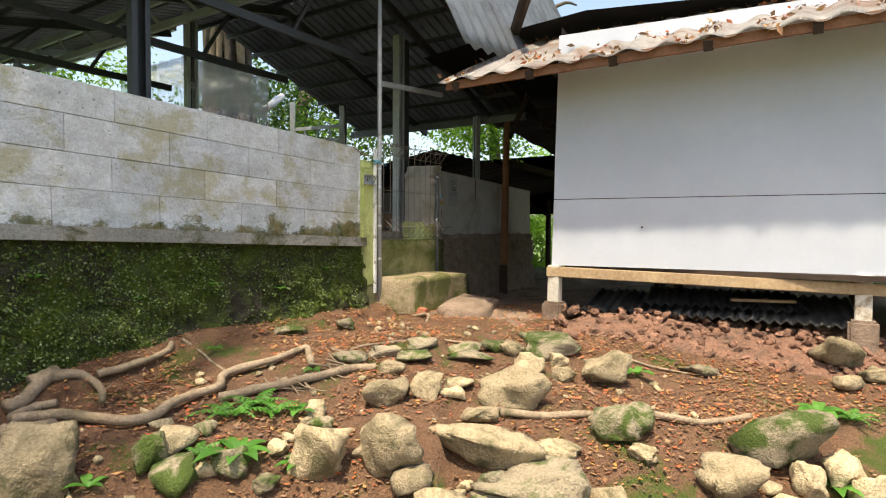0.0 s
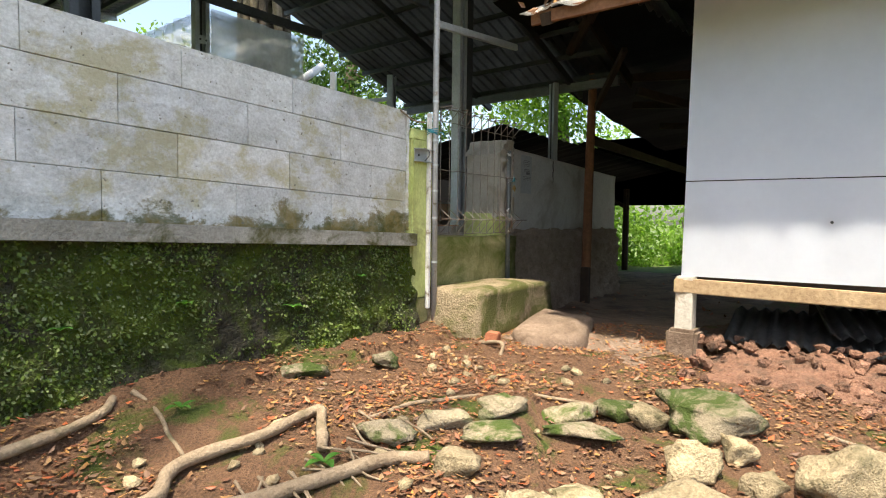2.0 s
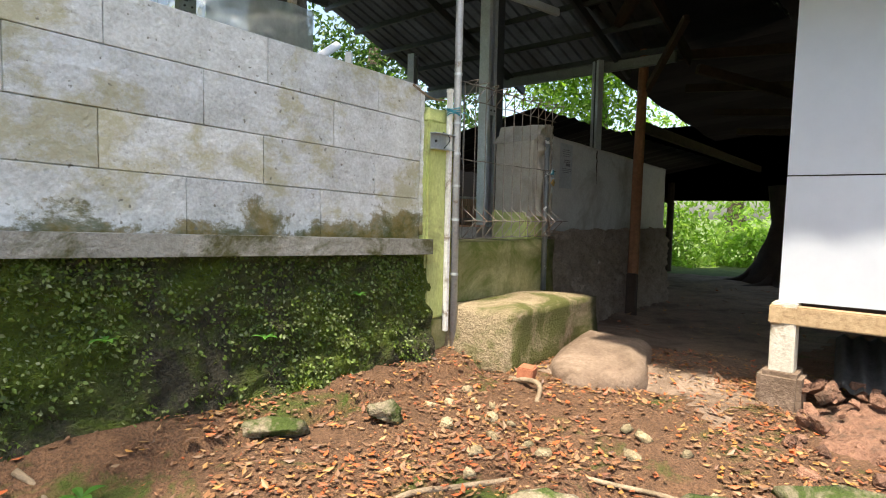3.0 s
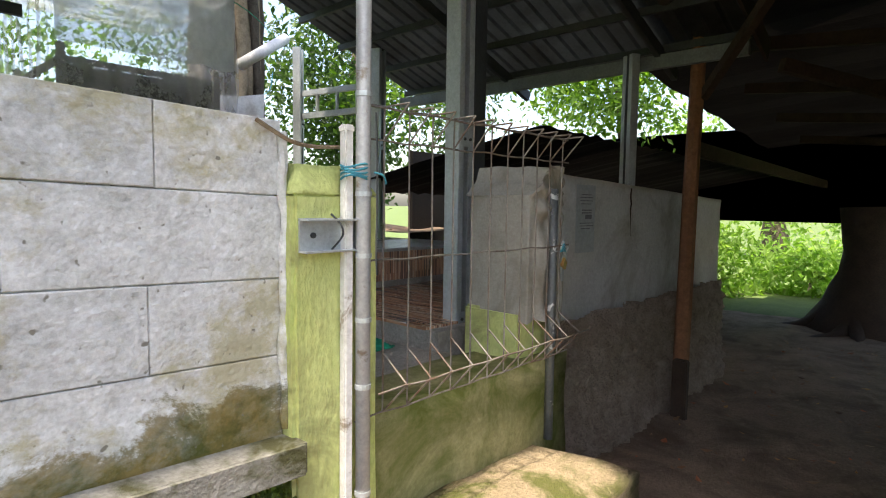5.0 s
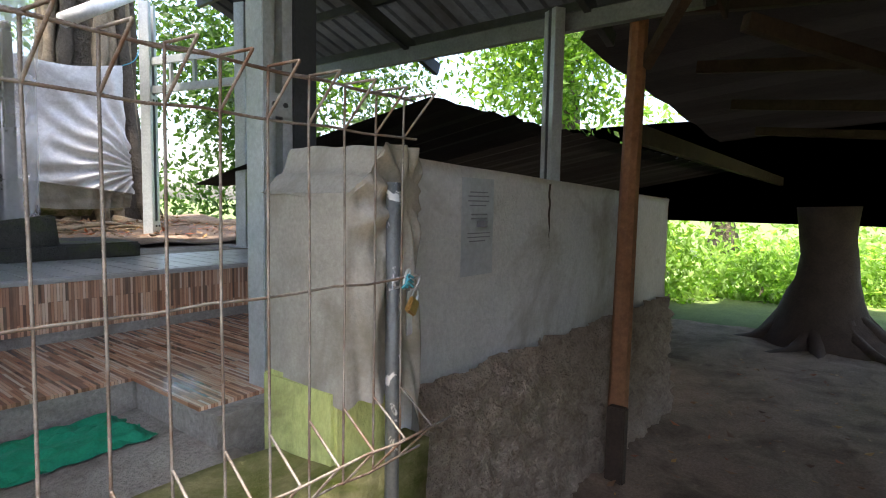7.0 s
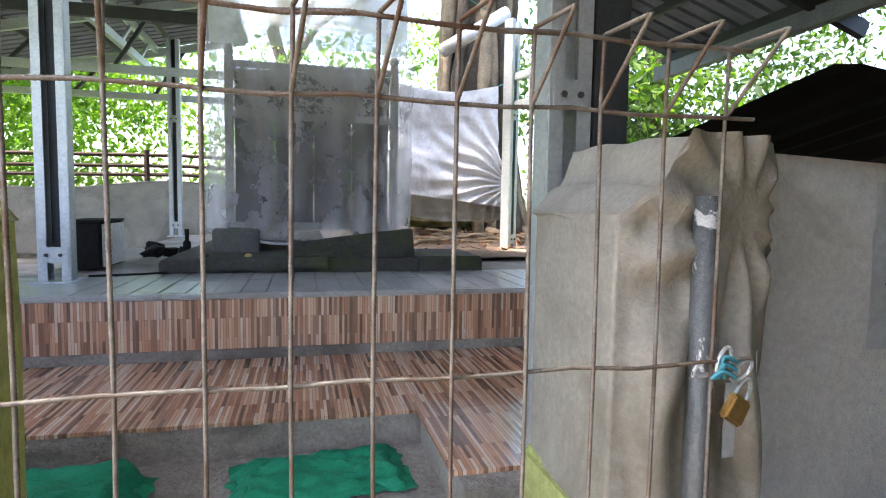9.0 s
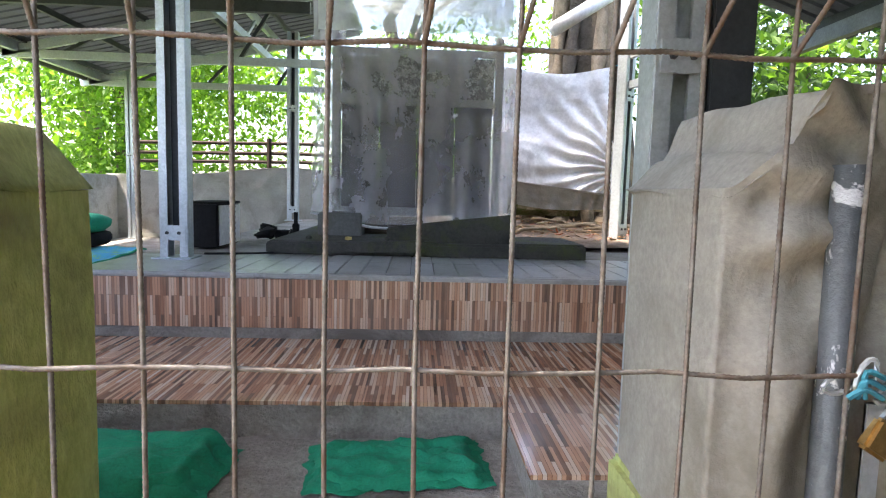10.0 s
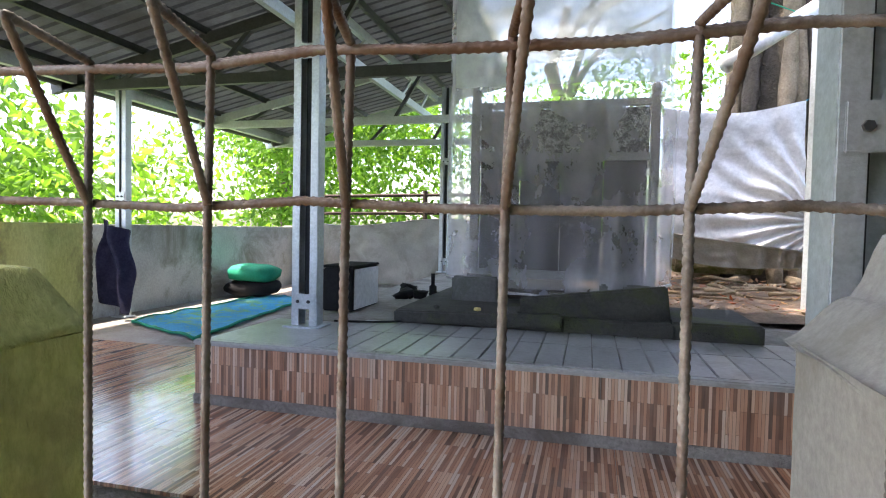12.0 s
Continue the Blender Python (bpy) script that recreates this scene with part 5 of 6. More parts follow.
for y in (-1.66, -3.86):
    part("stilt", box(hx(y) - 0.05, hx(y) + 0.05, y - 0.05, y + 0.05, 0.28, 0.6, 0.006), stilt_wood, house, "flaked white stilt")
    bm = box(hx(y) - 0.09, hx(y) + 0.09, y - 0.09, y + 0.09, 0.0, 0.285, 0.02)
    part("footing", bm, mound_mat, house, "cement footing")
for x, y in ((2.0, -2.2), (2.3, -3.9), (3.6, -2.1)):
    part("stilt", box(x - 0.05, x + 0.05, y - 0.05, y + 0.05, 0.0, 0.6, 0.006), dark_wood, house)
part("nail", tube([(hx(-2.37) - 0.002, -2.373, 0.933), (hx(-2.37) + 0.03, -2.373, 0.933)], 0.008, 8), dark_steel, house)
# roof: eave runs along the board wall
def house_eave(y):
    return (hx(y) - 0.48, 2.17 + 0.04 * (-0.8 - y))


def hroof(u, v):
    y = -0.80 - 5.1 * u
    ex, ez = house_eave(y)
    x = ex + 2.6 * v
    wav = 0.02 * math.sin(y * 2 * math.pi / 0.27) + 0.012 * rnd((y * 3, v * 3, 1))
    return (x, y, ez + 0.62 * 2.6 * v * 0.75 + wav)


part("roof_sheet", sheet(260, 14, hroof, 0.006), zinc_out, house, "weathered zinc roof with dry leaves", True)
part("eave_board", beam((house_eave(-0.85)[0] + 0.06, -0.85, house_eave(-0.85)[1] - 0.025), (house_eave(-5.85)[0] + 0.06, -5.85, house_eave(-5.85)[1] - 0.025), 0.03, 0.07), red_wood, house, "red-brown eave board")
for k in range(7):
    y = -0.95 - 0.65 * k
    ex, ez = house_eave(y)
    part("rafter_end", beam((ex + 0.03, y, ez - 0.05), (ex + 1.2, y, ez + 0.50), 0.06, 0.07), dark_wood, house)
part("overlap_sheet", sheet(200, 8, lambda u, v: (-0.12 + 3.6 * u, -1.05 + 0.75 * v, 2.47 + 1.5 * v + 0.33 * u + 0.02 * math.sin(u * 100)), 0.006), zinc_patch, house, "grey corrugated patch sheet", True)


def roof_litter():
    u, v = RNG.random(), RNG.random() ** 1.5
    if rnd((u * 14, v * 4, 3)) < 0.05:
        return None
    p = hroof(u, v)
    return (p[0], p[1], p[2] + 0.025)


me = leaf_cloud(1500, roof_litter, 0.06, RNG, 0.5, 0)
me.materials.append(litter_mat)
tagged(new("roof_leaves", me), "rust-coloured dry leaves lying on the zinc roof", "dry leaves", kind="stuff")

# corrugated sheets under the house
def corrugated(name, cx, cy, z, lx, ly, rot, tilt, label):
    m = pose(cx, cy, z, tilt, 0, rot)
    bm = sheet(int(lx / 0.012), 8, lambda u, v: m @ Vector(((u - 0.5) * lx, (v - 0.5) * ly, 0.014 * math.sin((u - 0.5) * lx * 2 * math.pi / 0.076) + 0.015 * rnd((u * 3, v * 3, cx)))), 0.004)
    return tagged(mesh_ob(name, bm, corr_mat, True), label, "roof sheet")


corrugated("corrugated_sheet", 0.98, -2.35, 0.27, 1.1, 0.9, -84, 6, "old grey corrugated sheet stacked under the house")
corrugated("corrugated_sheet", 1.02, -3.2, 0.29, 1.3, 0.9, -86, 8, "old grey corrugated sheet stacked under the house")
corrugated("corrugated_sheet", 1.12, -2.9, 0.33, 1.2, 0.9, -80, 4, "rusty grey corrugated sheet stacked under the house")
tagged(mesh_ob("loose_board", beam((0.85, -3.0, 0.35), (0.9, -3.45, 0.36), 0.1, 0.02, 0.003), raw_wood), "pale loose board on the corrugated sheets", "board")

# ---------------------------------------------------------------- dark shed to the east
shed = empty("open_shed", "dark open timber shed with a low sheet roof", "shed")
part("corner_post", tube([(2.9, 0.10, -0.05), (2.91, 0.09, 1.6), (2.95, 0.08, 3.0)], [0.055, 0.048, 0.045], 8, 0.05, RNG), red_wood, shed, "red-brown round post")
part("post_splice", box(2.80, 2.86, 0.02, 0.12, -0.03, 0.42, 0.008), dark_wood, shed)
# Roof sheets and boarding carry the shed's shade in their colour.
part("roof_south", sheet(40, 6, lambda u, v: (1.2 + 8.4 * u, -5.5 + (5.8 + 0.6 * smooth(0.24, 0.33, u)) * v, 3.08 - 0.5 * abs(v - 0.7) * 1.2 - 0.70 * u + 0.015 * math.sin(u * 200)), 0.01), shed_shade, shed, "dark sheet roof")
part("roof_north", sheet(60, 8, lambda u, v: (2.05 + 6.5 * u, 0.74 + 2.2 * v, 1.97 - 0.40 * v - 0.02 * u + 0.02 * rnd((u * 30, v, 3)) + 0.012 * math.sin(u * 180)), 0.01), shed_shade, shed, "dark low sheet roof behind the wall")
part("back_boarding", box(3.4, 8.5, 3.3, 3.36, 0.0, 2.05), shed_shade, shed)
part("gable_boarding", sheet(10, 6, lambda u, v: (8.2, -5.5 + 9.2 * u, 1.28 + 1.35 * v), 0.04), shed_shade, shed)
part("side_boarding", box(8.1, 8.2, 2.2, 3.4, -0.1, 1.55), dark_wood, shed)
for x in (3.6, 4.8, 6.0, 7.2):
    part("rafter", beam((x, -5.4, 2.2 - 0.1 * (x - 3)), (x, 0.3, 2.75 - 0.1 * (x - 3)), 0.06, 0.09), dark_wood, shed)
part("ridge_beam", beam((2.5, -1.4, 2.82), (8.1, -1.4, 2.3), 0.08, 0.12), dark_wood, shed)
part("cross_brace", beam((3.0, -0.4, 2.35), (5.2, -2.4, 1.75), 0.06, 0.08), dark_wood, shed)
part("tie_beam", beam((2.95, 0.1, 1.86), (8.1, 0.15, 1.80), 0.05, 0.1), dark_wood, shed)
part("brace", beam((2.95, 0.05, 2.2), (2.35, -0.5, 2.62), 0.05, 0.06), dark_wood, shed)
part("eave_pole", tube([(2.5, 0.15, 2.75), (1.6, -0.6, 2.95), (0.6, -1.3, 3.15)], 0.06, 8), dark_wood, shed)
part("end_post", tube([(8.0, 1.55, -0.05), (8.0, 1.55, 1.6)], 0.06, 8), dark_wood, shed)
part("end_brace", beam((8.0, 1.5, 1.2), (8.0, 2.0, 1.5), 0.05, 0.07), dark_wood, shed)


def flared_trunk():
    t = empty("shed_tree", "thick flaring tree trunk, darkened as a backlit silhouette, at the end of the shed", "tree")
    rng = random.Random(3)
    pts = [(7.6, -0.42 + 0.02 * math.sin(k), -0.1 + 0.2 * k) for k in range(9)]
    rad = [0.92, 0.60, 0.45, 0.36, 0.31, 0.28, 0.27, 0.28, 0.30]
    # Dark wood replaces bark here, so the backlit look is in the colour.
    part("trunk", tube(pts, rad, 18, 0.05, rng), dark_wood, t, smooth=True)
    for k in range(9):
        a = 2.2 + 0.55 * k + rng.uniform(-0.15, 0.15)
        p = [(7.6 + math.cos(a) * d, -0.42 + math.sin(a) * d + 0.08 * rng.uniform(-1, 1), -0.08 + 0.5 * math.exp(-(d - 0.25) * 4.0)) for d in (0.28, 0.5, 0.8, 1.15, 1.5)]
        part("buttress_root", tube(spline(p, 4), [0.12 - 0.005 * i for i in range(17)], 8, 0.06, rng), dark_wood, t, "spreading root darkened as a backlit silhouette", True)


flared_trunk()


# ---------------------------------------------------------------- stones, roots and litter on the bank
def place_stone(x, y, sx, sy, sz, mat=stone, lift=0.35, rot=0, seed=None, label="rounded tan field stone on the bank", sub=3, z=None, group="bank stones"):
    sd = seed if seed is not None else x * 7.1 + y * 3.3
    bm = boulder(sd, sx, sy, sz, 0.42, sub)
    ob = tagged(mesh_ob("stone", bm, mat, True), label, "stone", group)
    ob.matrix_basis = pose(x, y, (ground_z(x, y) if z is None else z) + sz * lift, RNG.uniform(-8, 8), RNG.uniform(-8, 8), rot)
    return ob


MOSSY = "mossy green-capped field stone on the bank"
place_stone(-2.54, -1.79, 0.162, 0.124, 0.158, stone, 0.62, -57)
place_stone(-2.38, -2.06, 0.167, 0.127, 0.163, stone, 0.62, -57)
place_stone(-1.96, -2.27, 0.286, 0.218, 0.128, stone, 0.62, -57)
place_stone(-2.00, -1.69, 0.145, 0.111, 0.103, stone, 0.62, -57)
place_stone(-1.67, -1.49, 0.112, 0.085, 0.061, stone, 0.62, -57)
place_stone(-1.82, -1.84, 0.090, 0.069, 0.096, stone, 0.62, -57)
place_stone(-1.53, -1.84, 0.115, 0.087, 0.053, stone, 0.62, -57)
place_stone(-1.71, -1.94, 0.092, 0.070, 0.039, stone, 0.62, -57)
place_stone(-1.53, -2.20, 0.227, 0.173, 0.126, stone, 0.62, -57)
place_stone(-1.12, -2.09, 0.151, 0.115, 0.090, stone, 0.62, -57)
place_stone(-0.95, -2.51, 0.161, 0.123, 0.131, stone, 0.62, -57)
place_stone(-0.66, -2.09, 0.247, 0.188, 0.112, moss_stone, 0.62, -57, None, MOSSY)
place_stone(-0.81, -1.85, 0.093, 0.071, 0.077, stone, 0.62, -57)
place_stone(-0.91, -2.22, 0.088, 0.067, 0.069, stone, 0.62, -57)
place_stone(-1.10, -2.34, 0.083, 0.063, 0.055, stone, 0.62, -57)
place_stone(-1.79, -2.15, 0.119, 0.091, 0.068, stone, 0.62, -57)
place_stone(-1.97, -2.55, 0.322, 0.206, 0.109, moss_stone, 0.62, -57, None, MOSSY)
place_stone(-1.49, -2.80, 0.161, 0.123, 0.120, moss_stone, 0.62, -57, None, MOSSY)
place_stone(-1.02, -3.44, 0.271, 0.206, 0.173, moss_stone, 0.62, -57, None, MOSSY)
place_stone(-1.56, -2.88, 0.079, 0.060, 0.051, stone, 0.62, -57)
place_stone(-1.42, -3.25, 0.213, 0.162, 0.114, stone, 0.62, -57)
place_stone(-1.17, -3.55, 0.105, 0.080, 0.103, stone, 0.62, -57)
place_stone(-0.98, -3.70, 0.129, 0.098, 0.118, stone, 0.62, -57)
place_stone(-1.03, -3.81, 0.128, 0.097, 0.117, stone, 0.62, -57)
place_stone(0.36, -3.73, 0.236, 0.179, 0.132, stone, 0.62, -57)
place_stone(0.04, -3.76, 0.116, 0.089, 0.062, stone, 0.62, -57)
place_stone(0.23, -3.90, 0.145, 0.111, 0.078, stone, 0.62, -57)
place_stone(-3.35, -0.99, 0.199, 0.152, 0.196, stone, 0.62, -57)
place_stone(-3.01, -1.25, 0.081, 0.062, 0.123, moss_stone, 0.62, -57, None, MOSSY)
place_stone(-1.01, -0.53, 0.090, 0.068, 0.063, moss_stone, 0.62, -57, None, MOSSY)
place_stone(-1.37, -1.44, 0.174, 0.115, 0.045, moss_stone, 0.62, -57, None, MOSSY)
place_stone(-1.07, -1.68, 0.190, 0.111, 0.043, moss_stone, 0.62, -57, None, MOSSY)
place_stone(-1.65, -1.14, 0.154, 0.108, 0.041, moss_stone, 0.62, -57, None, MOSSY)
place_stone(-2.76, -1.68, 0.067, 0.051, 0.056, moss_stone, 0.62, -57, None, MOSSY)
place_stone(-0.21, -2.94, 0.177, 0.117, 0.047, moss_stone, 0.62, -57, None, MOSSY)
place_stone(-2.61, -1.59, 0.058, 0.044, 0.046, stone, 0.62, -57)
place_stone(-2.28, -1.47, 0.079, 0.060, 0.051, stone, 0.62, -57)
place_stone(-1.76, -2.55, 0.123, 0.094, 0.049, stone, 0.62, -57)
place_stone(-2.13, -2.27, 0.052, 0.040, 0.031, stone, 0.62, -57)
place_stone(-1.40, -0.30, 0.138, 0.105, 0.054, moss_stone, 0.62, -57, None, MOSSY)
place_stone(-2.09, -2.37, 0.087, 0.066, 0.069, moss_stone, 0.62, -57, None, MOSSY)
place_stone(-2.82, -1.50, 0.086, 0.065, 0.091, moss_stone, 0.62, -57, None, MOSSY)
place_stone(-2.37, -1.61, 0.075, 0.058, 0.045, moss_stone, 0.62, -57, None, MOSSY)
for k, (x, y, rot) in enumerate(((-1.42, -1.22, -38), (-1.2, -1.38, -35), (-0.97, -1.55, -40), (-0.76, -1.74, -42))):
    place_stone(x, y, 0.15, 0.085, 0.06, moss_stone, 0.35, rot, 60 + k, "flat mossy kerb stone edging the terrace", 3, None, "terrace kerb")
for k in range(46):
    lat, s = RNG.uniform(-1.9, 1.5), RNG.uniform(1.75, 2.65)
    x, y = -4.32 + 0.84 * s - 0.54 * lat, -3.55 + 0.54 * s + 0.84 * lat
    q = RNG.uniform(0.05, 0.12)
    mossy = RNG.random() < 0.3
    place_stone(x, y, q * 1.3, q, q * 0.75, moss_stone if mossy else stone, 0.4, RNG.uniform(0, 180), k * 1.7, MOSSY if mossy else "rounded tan field stone on the bank", 2)
small = [boulder(50 + k, 1, 0.8, 0.6, 0.4, 1) for k in range(6)]
meshes = []
for k, bm in enumerate(small):
    o = mesh_ob("pebble", bm, stone, True)
    meshes.append(o.data)
    bpy.data.objects.remove(o)
for k in range(150):
    x, y = RNG.uniform(-3.4, -0.4), RNG.uniform(-3.6, -0.5)
    s = RNG.uniform(0.018, 0.055)
    o = tagged(new("pebble", meshes[k % 6]), "small loose stone on the earth", "pebble", "bank pebbles")
    o.matrix_basis = pose(x, y, ground_z(x, y) + s * 0.2, RNG.uniform(0, 40), RNG.uniform(0, 40), RNG.uniform(0, 360)) @ Matrix.Diagonal((s, s, s, 1))
rub = [boulder(80 + k, 1, 0.8, 0.6, 0.55, 1) for k in range(6)]
rmesh = []
for bm in rub:
    o = mesh_ob("rubble", bm, rubble_mat, False)
    rmesh.append(o.data)
    bpy.data.objects.remove(o)
for k in range(280):
    t = RNG.random()
    y = -1.75 - 2.3 * t
    x = hx(y) + RNG.gauss(-0.12, 0.24)
    s = RNG.uniform(0.018, 0.058)
    o = tagged(new("rubble_piece", rmesh[k % 6]), "broken reddish stone rubble under the house edge", "rubble", "rubble heap")
    zz = ground_z(x, y) + 0.10 * math.exp(-((x - hx(y)) / 0.28) ** 2)
    o.matrix_basis = pose(x, y, zz + s * 0.2, RNG.uniform(0, 60), RNG.uniform(0, 60), RNG.uniform(0, 360)) @ Matrix.Diagonal((s, s, s, 1))
bm = sheet(160, 60, lambda u, v: (hx(-1.75 - 2.4 * u) - 0.5 + 1.0 * v, -1.75 - 2.4 * u, ground_z(hx(-1.75 - 2.4 * u) - 0.5 + v, -1.75 - 2.4 * u) - 0.02 + 0.09 * math.sin(math.pi * v) * smooth(0, 0.1, u) + 0.02 * rnd((u * 14, v * 6, 2)) + 0.03 * abs(rnd((u * 45, v * 18, 4)))))
tagged(mesh_ob("rubble_bed", bm, rubble_mat, True), "heap of crushed red stone below the house", "rubble", kind="stuff")
tagged(mesh_ob("brick", box(-0.06, 0.06, -0.04, 0.04, -0.03, 0.03, 0.006, pose(-0.12, -0.62, 0.17, 5, 3, 20)), brick_red), "red brick half sunk in the earth", "brick")


def root(pts, r0, r1, label="pale surface tree root snaking over the earth", drop=0.3):
    p = [(x, min(y, -0.17), ground_z(x, min(y, -0.17)) + dz) for x, y, dz in pts]
    sp = [c + Vector((0.022 * rnd(c * 5), 0.022 * rnd(c * 5 + Vector((9, 0, 0))), 0.012 * rnd(c * 6))) for c in spline(p, 7)]
    r0, r1 = r0 * 0.8, r1 * 0.8
    n = len(sp)
    rad = [(r0 + (r1 - r0) * i / (n - 1)) * (1 + 0.16 * rnd((i * 0.6, r0 * 50, 3))) for i in range(n)]
    tagged(mesh_ob("tree_root", tube(sp, rad, 9, 0.06, RNG), root_mat, True), label, "root", "surface roots")


root([(-3.22, -0.49, 0.04), (-3.08, -0.56, 0.04), (-2.90, -0.96, 0.04), (-2.60, -0.89, 0.04), (-2.40, -0.86, 0.04), (-2.28, -0.77, 0.04), (-2.03, -0.80, 0.04), (-1.83, -0.78, 0.04), (-1.70, -0.82, 0.04), (-1.89, -1.04, 0.04)], 0.034, 0.026, "pale surface tree root snaking over the earth")
root([(-2.50, -1.00, 0.03), (-2.25, -1.11, 0.03), (-1.99, -1.19, 0.03), (-1.80, -1.27, 0.03), (-1.67, -1.38, 0.03)], 0.034, 0.03, "thick brown surface root on the bank")
root([(-3.03, 0.15, 0.03), (-2.92, 0.25, 0.03), (-2.94, -0.09, 0.03), (-3.09, -0.27, 0.03), (-3.17, -0.29, 0.03)], 0.05, 0.042, "gnarled pale root loop by the wall")
root([(-2.97, -0.16, 0.03), (-2.83, -0.22, 0.03), (-2.77, -0.30, 0.03), (-2.86, -0.60, 0.03)], 0.04, 0.02, "gnarled pale root by the wall")
root([(-2.74, -0.29, 0.02), (-2.54, -0.29, 0.02), (-2.34, -0.26, 0.02), (-2.25, -0.17, 0.02)], 0.03, 0.02, "brown root running along the wall foot")
root([(-2.17, -0.16, 0.01), (-2.11, -0.31, 0.01), (-2.21, -0.67, 0.01)], 0.014, 0.009, "thin dry root lying on the earth")
root([(-1.59, -0.98, 0.01), (-1.36, -0.98, 0.01), (-1.16, -1.12, 0.01), (-0.87, -1.35, 0.01), (-0.73, -1.69, 0.01)], 0.013, 0.01, "thin root along the terrace edge")
root([(-1.70, -2.20, 0.015), (-1.58, -2.40, 0.015), (-1.47, -2.60, 0.015), (-1.23, -2.85, 0.015), (-1.06, -3.07, 0.015), (-0.80, -3.29, 0.015)], 0.026, 0.022, "brown root between the stones")
root([(-0.39, -2.43, 0.01), (-0.31, -2.75, 0.01), (-0.19, -3.14, 0.01)], 0.012, 0.009, "thin branch lying on the earth")
root([(-3.19, -0.44, 0.03), (-3.06, -0.31, 0.03), (-2.98, -0.37, 0.03)], 0.034, 0.026, "short pale root by the wall")
root([(-3.29, -0.59, 0.03), (-3.20, -0.67, 0.03), (-3.12, -0.67, 0.03)], 0.04, 0.03, "short pale root by the wall")
root([(-0.15, -0.55, 0.0), (-0.25, -0.75, 0.04), (-0.4, -0.85, 0.0)], 0.02, 0.012, "short dead root by the step")
for k in range(16):
    x, y = RNG.uniform(-2.3, -1.5), RNG.uniform(-1.15, -0.95)
    root([(x, y, 0.04), (x + RNG.uniform(-0.1, 0.1), y - 0.12, 0.02), (x + RNG.uniform(-0.15, 0.15), y - 0.25, -0.02)], 0.007, 0.003, "fine brown rootlet hanging from the bank")

def litter_place():
    x, y = RNG.uniform(-4.0, 1.2), RNG.uniform(-4.2, -0.08)
    if rnd((x * 1.7, y * 1.7, 5)) + 0.5 * rnd((x * 6, y * 6, 8)) < RNG.uniform(-0.45, 0.45):
        return None
    return (x, y, ground_z(x, y) + 0.012)


me = leaf_cloud(85000, litter_place, 0.0275, RNG, 0.5, 0, True)
me.materials.append(litter_mat)
tagged(new("leaf_litter", me), "scattered dry red and orange leaves on the earth", "dry leaves", kind="stuff")


def shed_litter():
    return (RNG.uniform(1.0, 6), RNG.uniform(-1.5, 0.15), 0.03)


me = leaf_cloud(350, shed_litter, 0.05, RNG, 0.5, 0, True)
me.materials.append(litter_mat)
tagged(new("shed_litter", me), "dry leaves on the dark earth beside the wall", "dry leaves", kind="stuff")


def inner_litter():
    x, y = RNG.uniform(1.1, 2.8), RNG.uniform(2.9, 5.2)
    return (x, y, PZ + 0.06 + 0.10 * (y - 2.9) / 3.4)


me = leaf_cloud(900, inner_litter, 0.05, RNG, 0.5, 0, True)
me.materials.append(litter_mat)
tagged(new("inner_litter", me), "dry brown leaves on the earth by the fig roots", "dry leaves", kind="stuff")


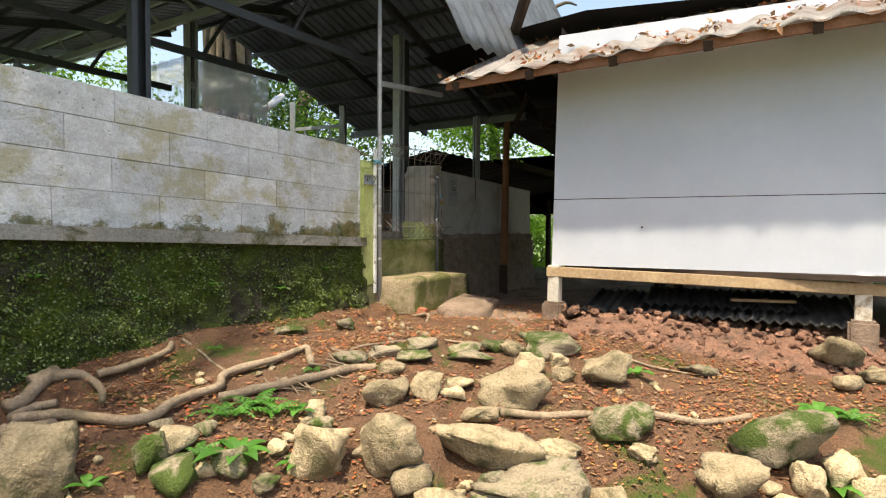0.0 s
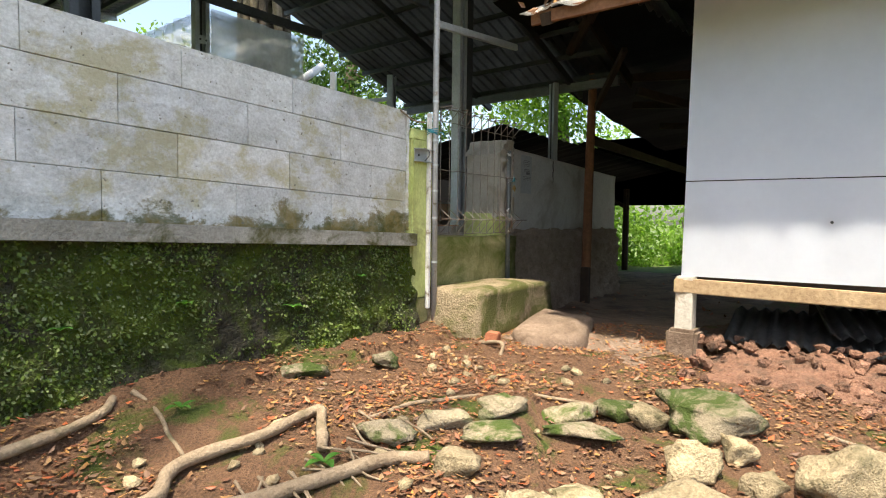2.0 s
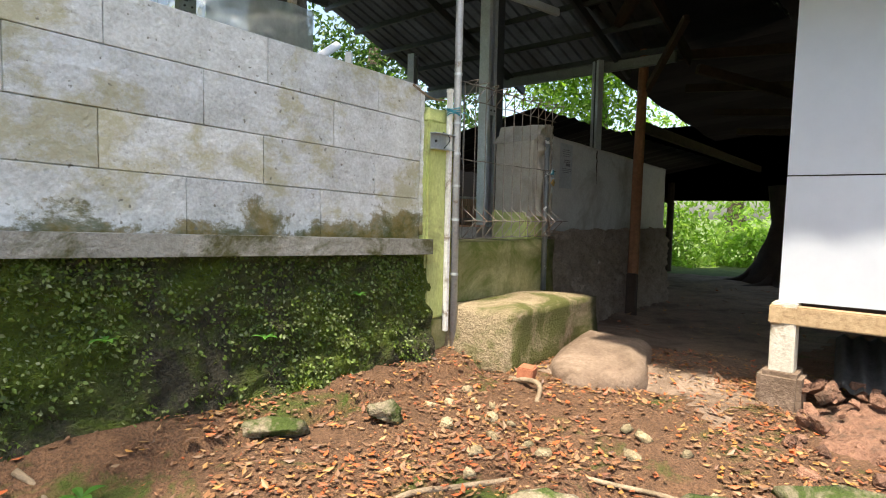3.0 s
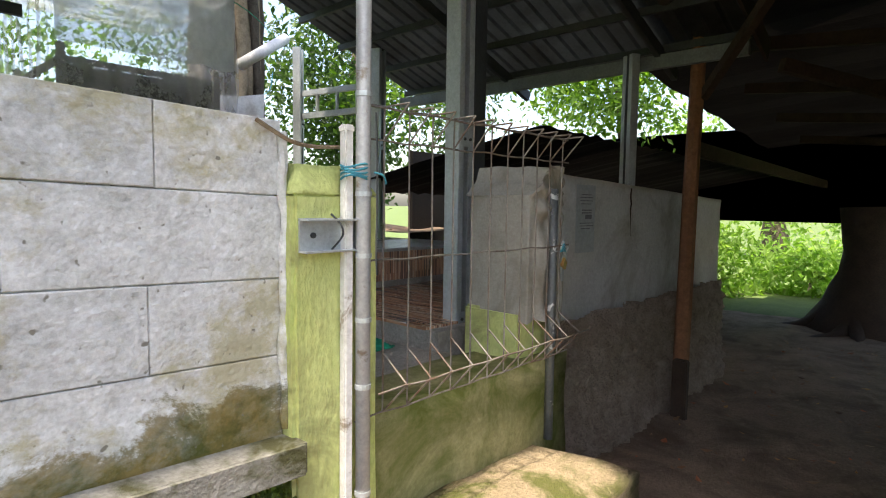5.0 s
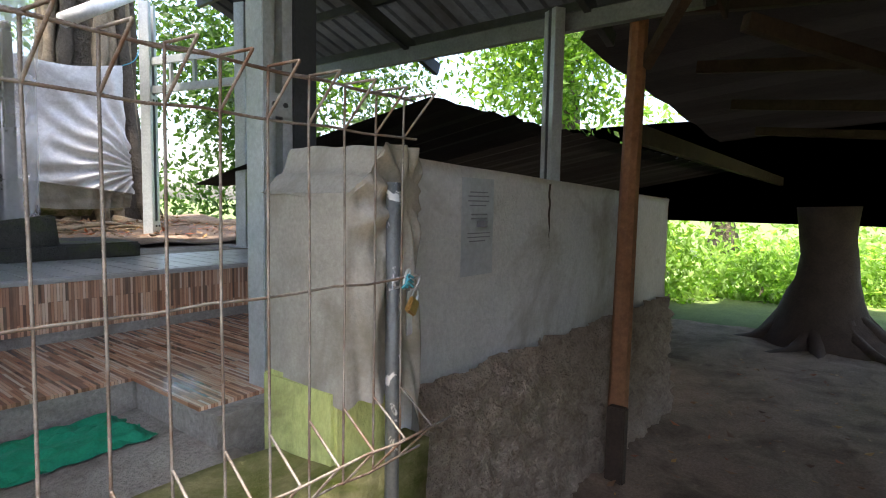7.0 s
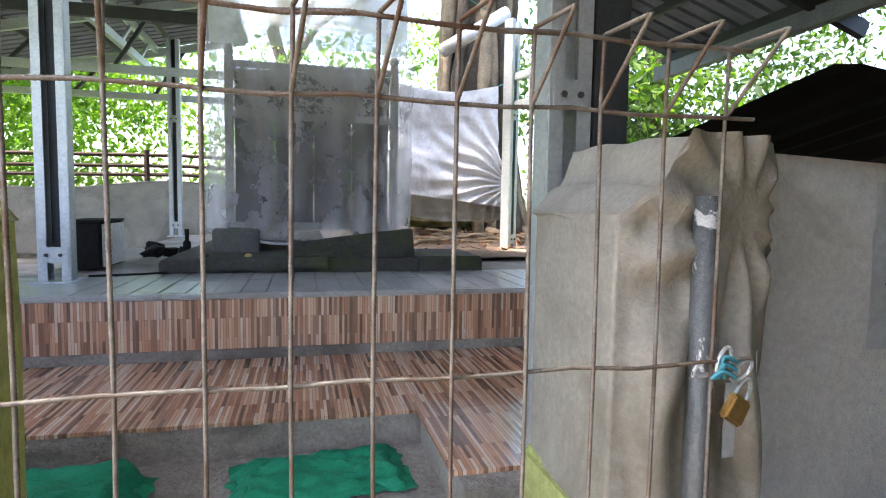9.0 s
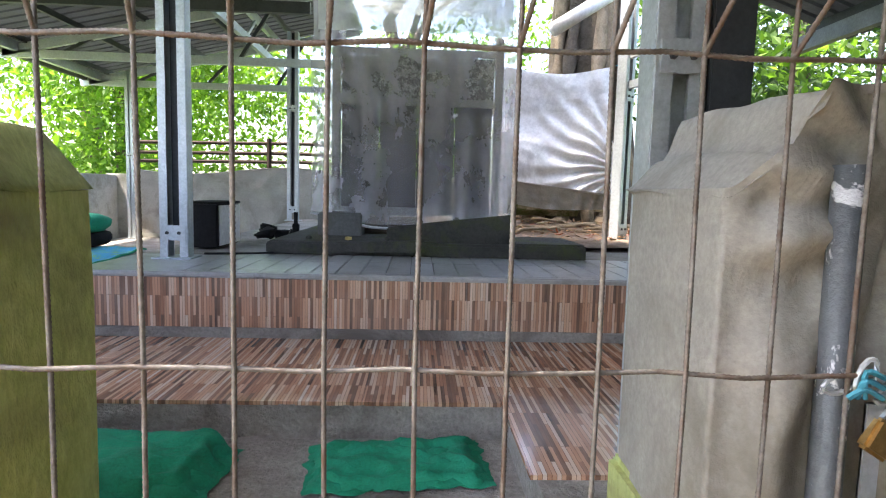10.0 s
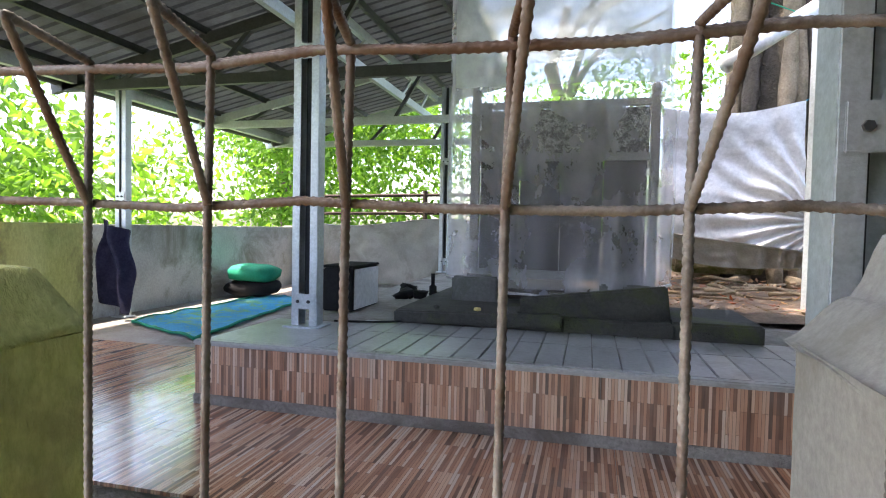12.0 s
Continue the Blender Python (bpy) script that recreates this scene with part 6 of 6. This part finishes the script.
def fern(x, y, n, length, label, seed, z=None, broad=False):
    rng = random.Random(seed)
    ob = empty("small_plant" if broad else "fern", label, "plant")
    z0 = ground_z(x, y) if z is None else z
    for k in range(n):
        a = 6.28 * k / n + rng.uniform(-0.4, 0.4)
        L = length * rng.uniform(0.7, 1.15)
        bm = bmesh.new()
        pts = []
        for i in range(9):
            t = i / 8
            pts.append(Vector((x + math.cos(a) * L * t, y + math.sin(a) * L * t, z0 + 0.02 + L * (0.75 * t - 0.62 * t * t))))
        side = Vector((-math.sin(a), math.cos(a), 0))
        if broad:
            for i in range(8):
                w0, w1 = 0.20 * L * math.sin(math.pi * (0.1 + 0.9 * i / 8)), 0.20 * L * math.sin(math.pi * (0.1 + 0.9 * (i + 1) / 8))
                q = [pts[i] - side * w0 + Vector((0, 0, 0.2 * w0)), pts[i], pts[i + 1], pts[i + 1] - side * w1 + Vector((0, 0, 0.2 * w1))]
                bm.faces.new([bm.verts.new(c) for c in q])
                q = [pts[i], pts[i] + side * w0 + Vector((0, 0, 0.2 * w0)), pts[i + 1] + side * w1 + Vector((0, 0, 0.2 * w1)), pts[i + 1]]
                bm.faces.new([bm.verts.new(c) for c in q])
            bmesh.ops.remove_doubles(bm, verts=bm.verts, dist=0.0005)
        else:
            for i in range(1, 9):
                for s in (-1, 1):
                    w = L * 0.24 * (1.1 - i / 9)
                    d = (pts[i] - pts[i - 1]) * 0.42
                    tip = pts[i] + side * s * w - Vector((0, 0, w * 0.25))
                    bm.faces.new([bm.verts.new(c) for c in (pts[i] - d, tip - d * 0.6, tip + d * 0.6, pts[i] + d)])
            add_tube(bm, pts, 0.002, 4)
        part("leaf" if broad else "frond", bm, fern_mat, ob)
    return ob


fern(-2.58, -1.2, 7, 0.19, "small green fern on the bank", 1)
fern(-2.43, -1.22, 7, 0.18, "small green fern on the bank", 2)
fern(-2.44, -1.34, 6, 0.16, "small green fern on the bank", 3)
fern(-2.85, -1.35, 6, 0.12, "small green fern on the bank", 8)
fern(-2.74, -1.48, 7, 0.2, "broad-leaved green seedling among the stones", 4, broad=True)
fern(-2.6, -1.7, 5, 0.10, "small broad-leaved green seedling on the bank", 5, broad=True)
fern(-2.36, -1.43, 5, 0.10, "small broad-leaved green seedling on the bank", 6, broad=True)
fern(-1.93, -1.1, 4, 0.10, "small broad-leaved green seedling on the bank", 7, broad=True)
fern(-3.2, -1.15, 4, 0.1, "small broad-leaved green seedling on the bank", 9, broad=True)
fern(-2.05, -0.35, 4, 0.08, "small broad-leaved seedling by the wall", 10, broad=True)
fern(-0.63, -2.63, 6, 0.13, "small green weed between the stones", 11, broad=True)
fern(-0.5, -3.6, 7, 0.16, "small green weed between the stones", 12, broad=True)
fern(-0.52, -3.75, 7, 0.16, "small green weed between the stones", 13)
fern(-1.05, -3.67, 6, 0.14, "small green weed between the stones", 14, broad=True)
for k, (x, z) in enumerate(((-2.95, 0.62), (-1.9, 0.5), (-2.4, 0.45), (-1.3, 0.42), (-0.8, 0.55))):
    fern(x, -0.10, 5, 0.06, "tiny seedling growing from the mossy wall", 30 + k, z=z, broad=True)

# ---------------------------------------------------------------- tiles and blocks
wall_blocks()
floor_tiles()
platform_tiles()
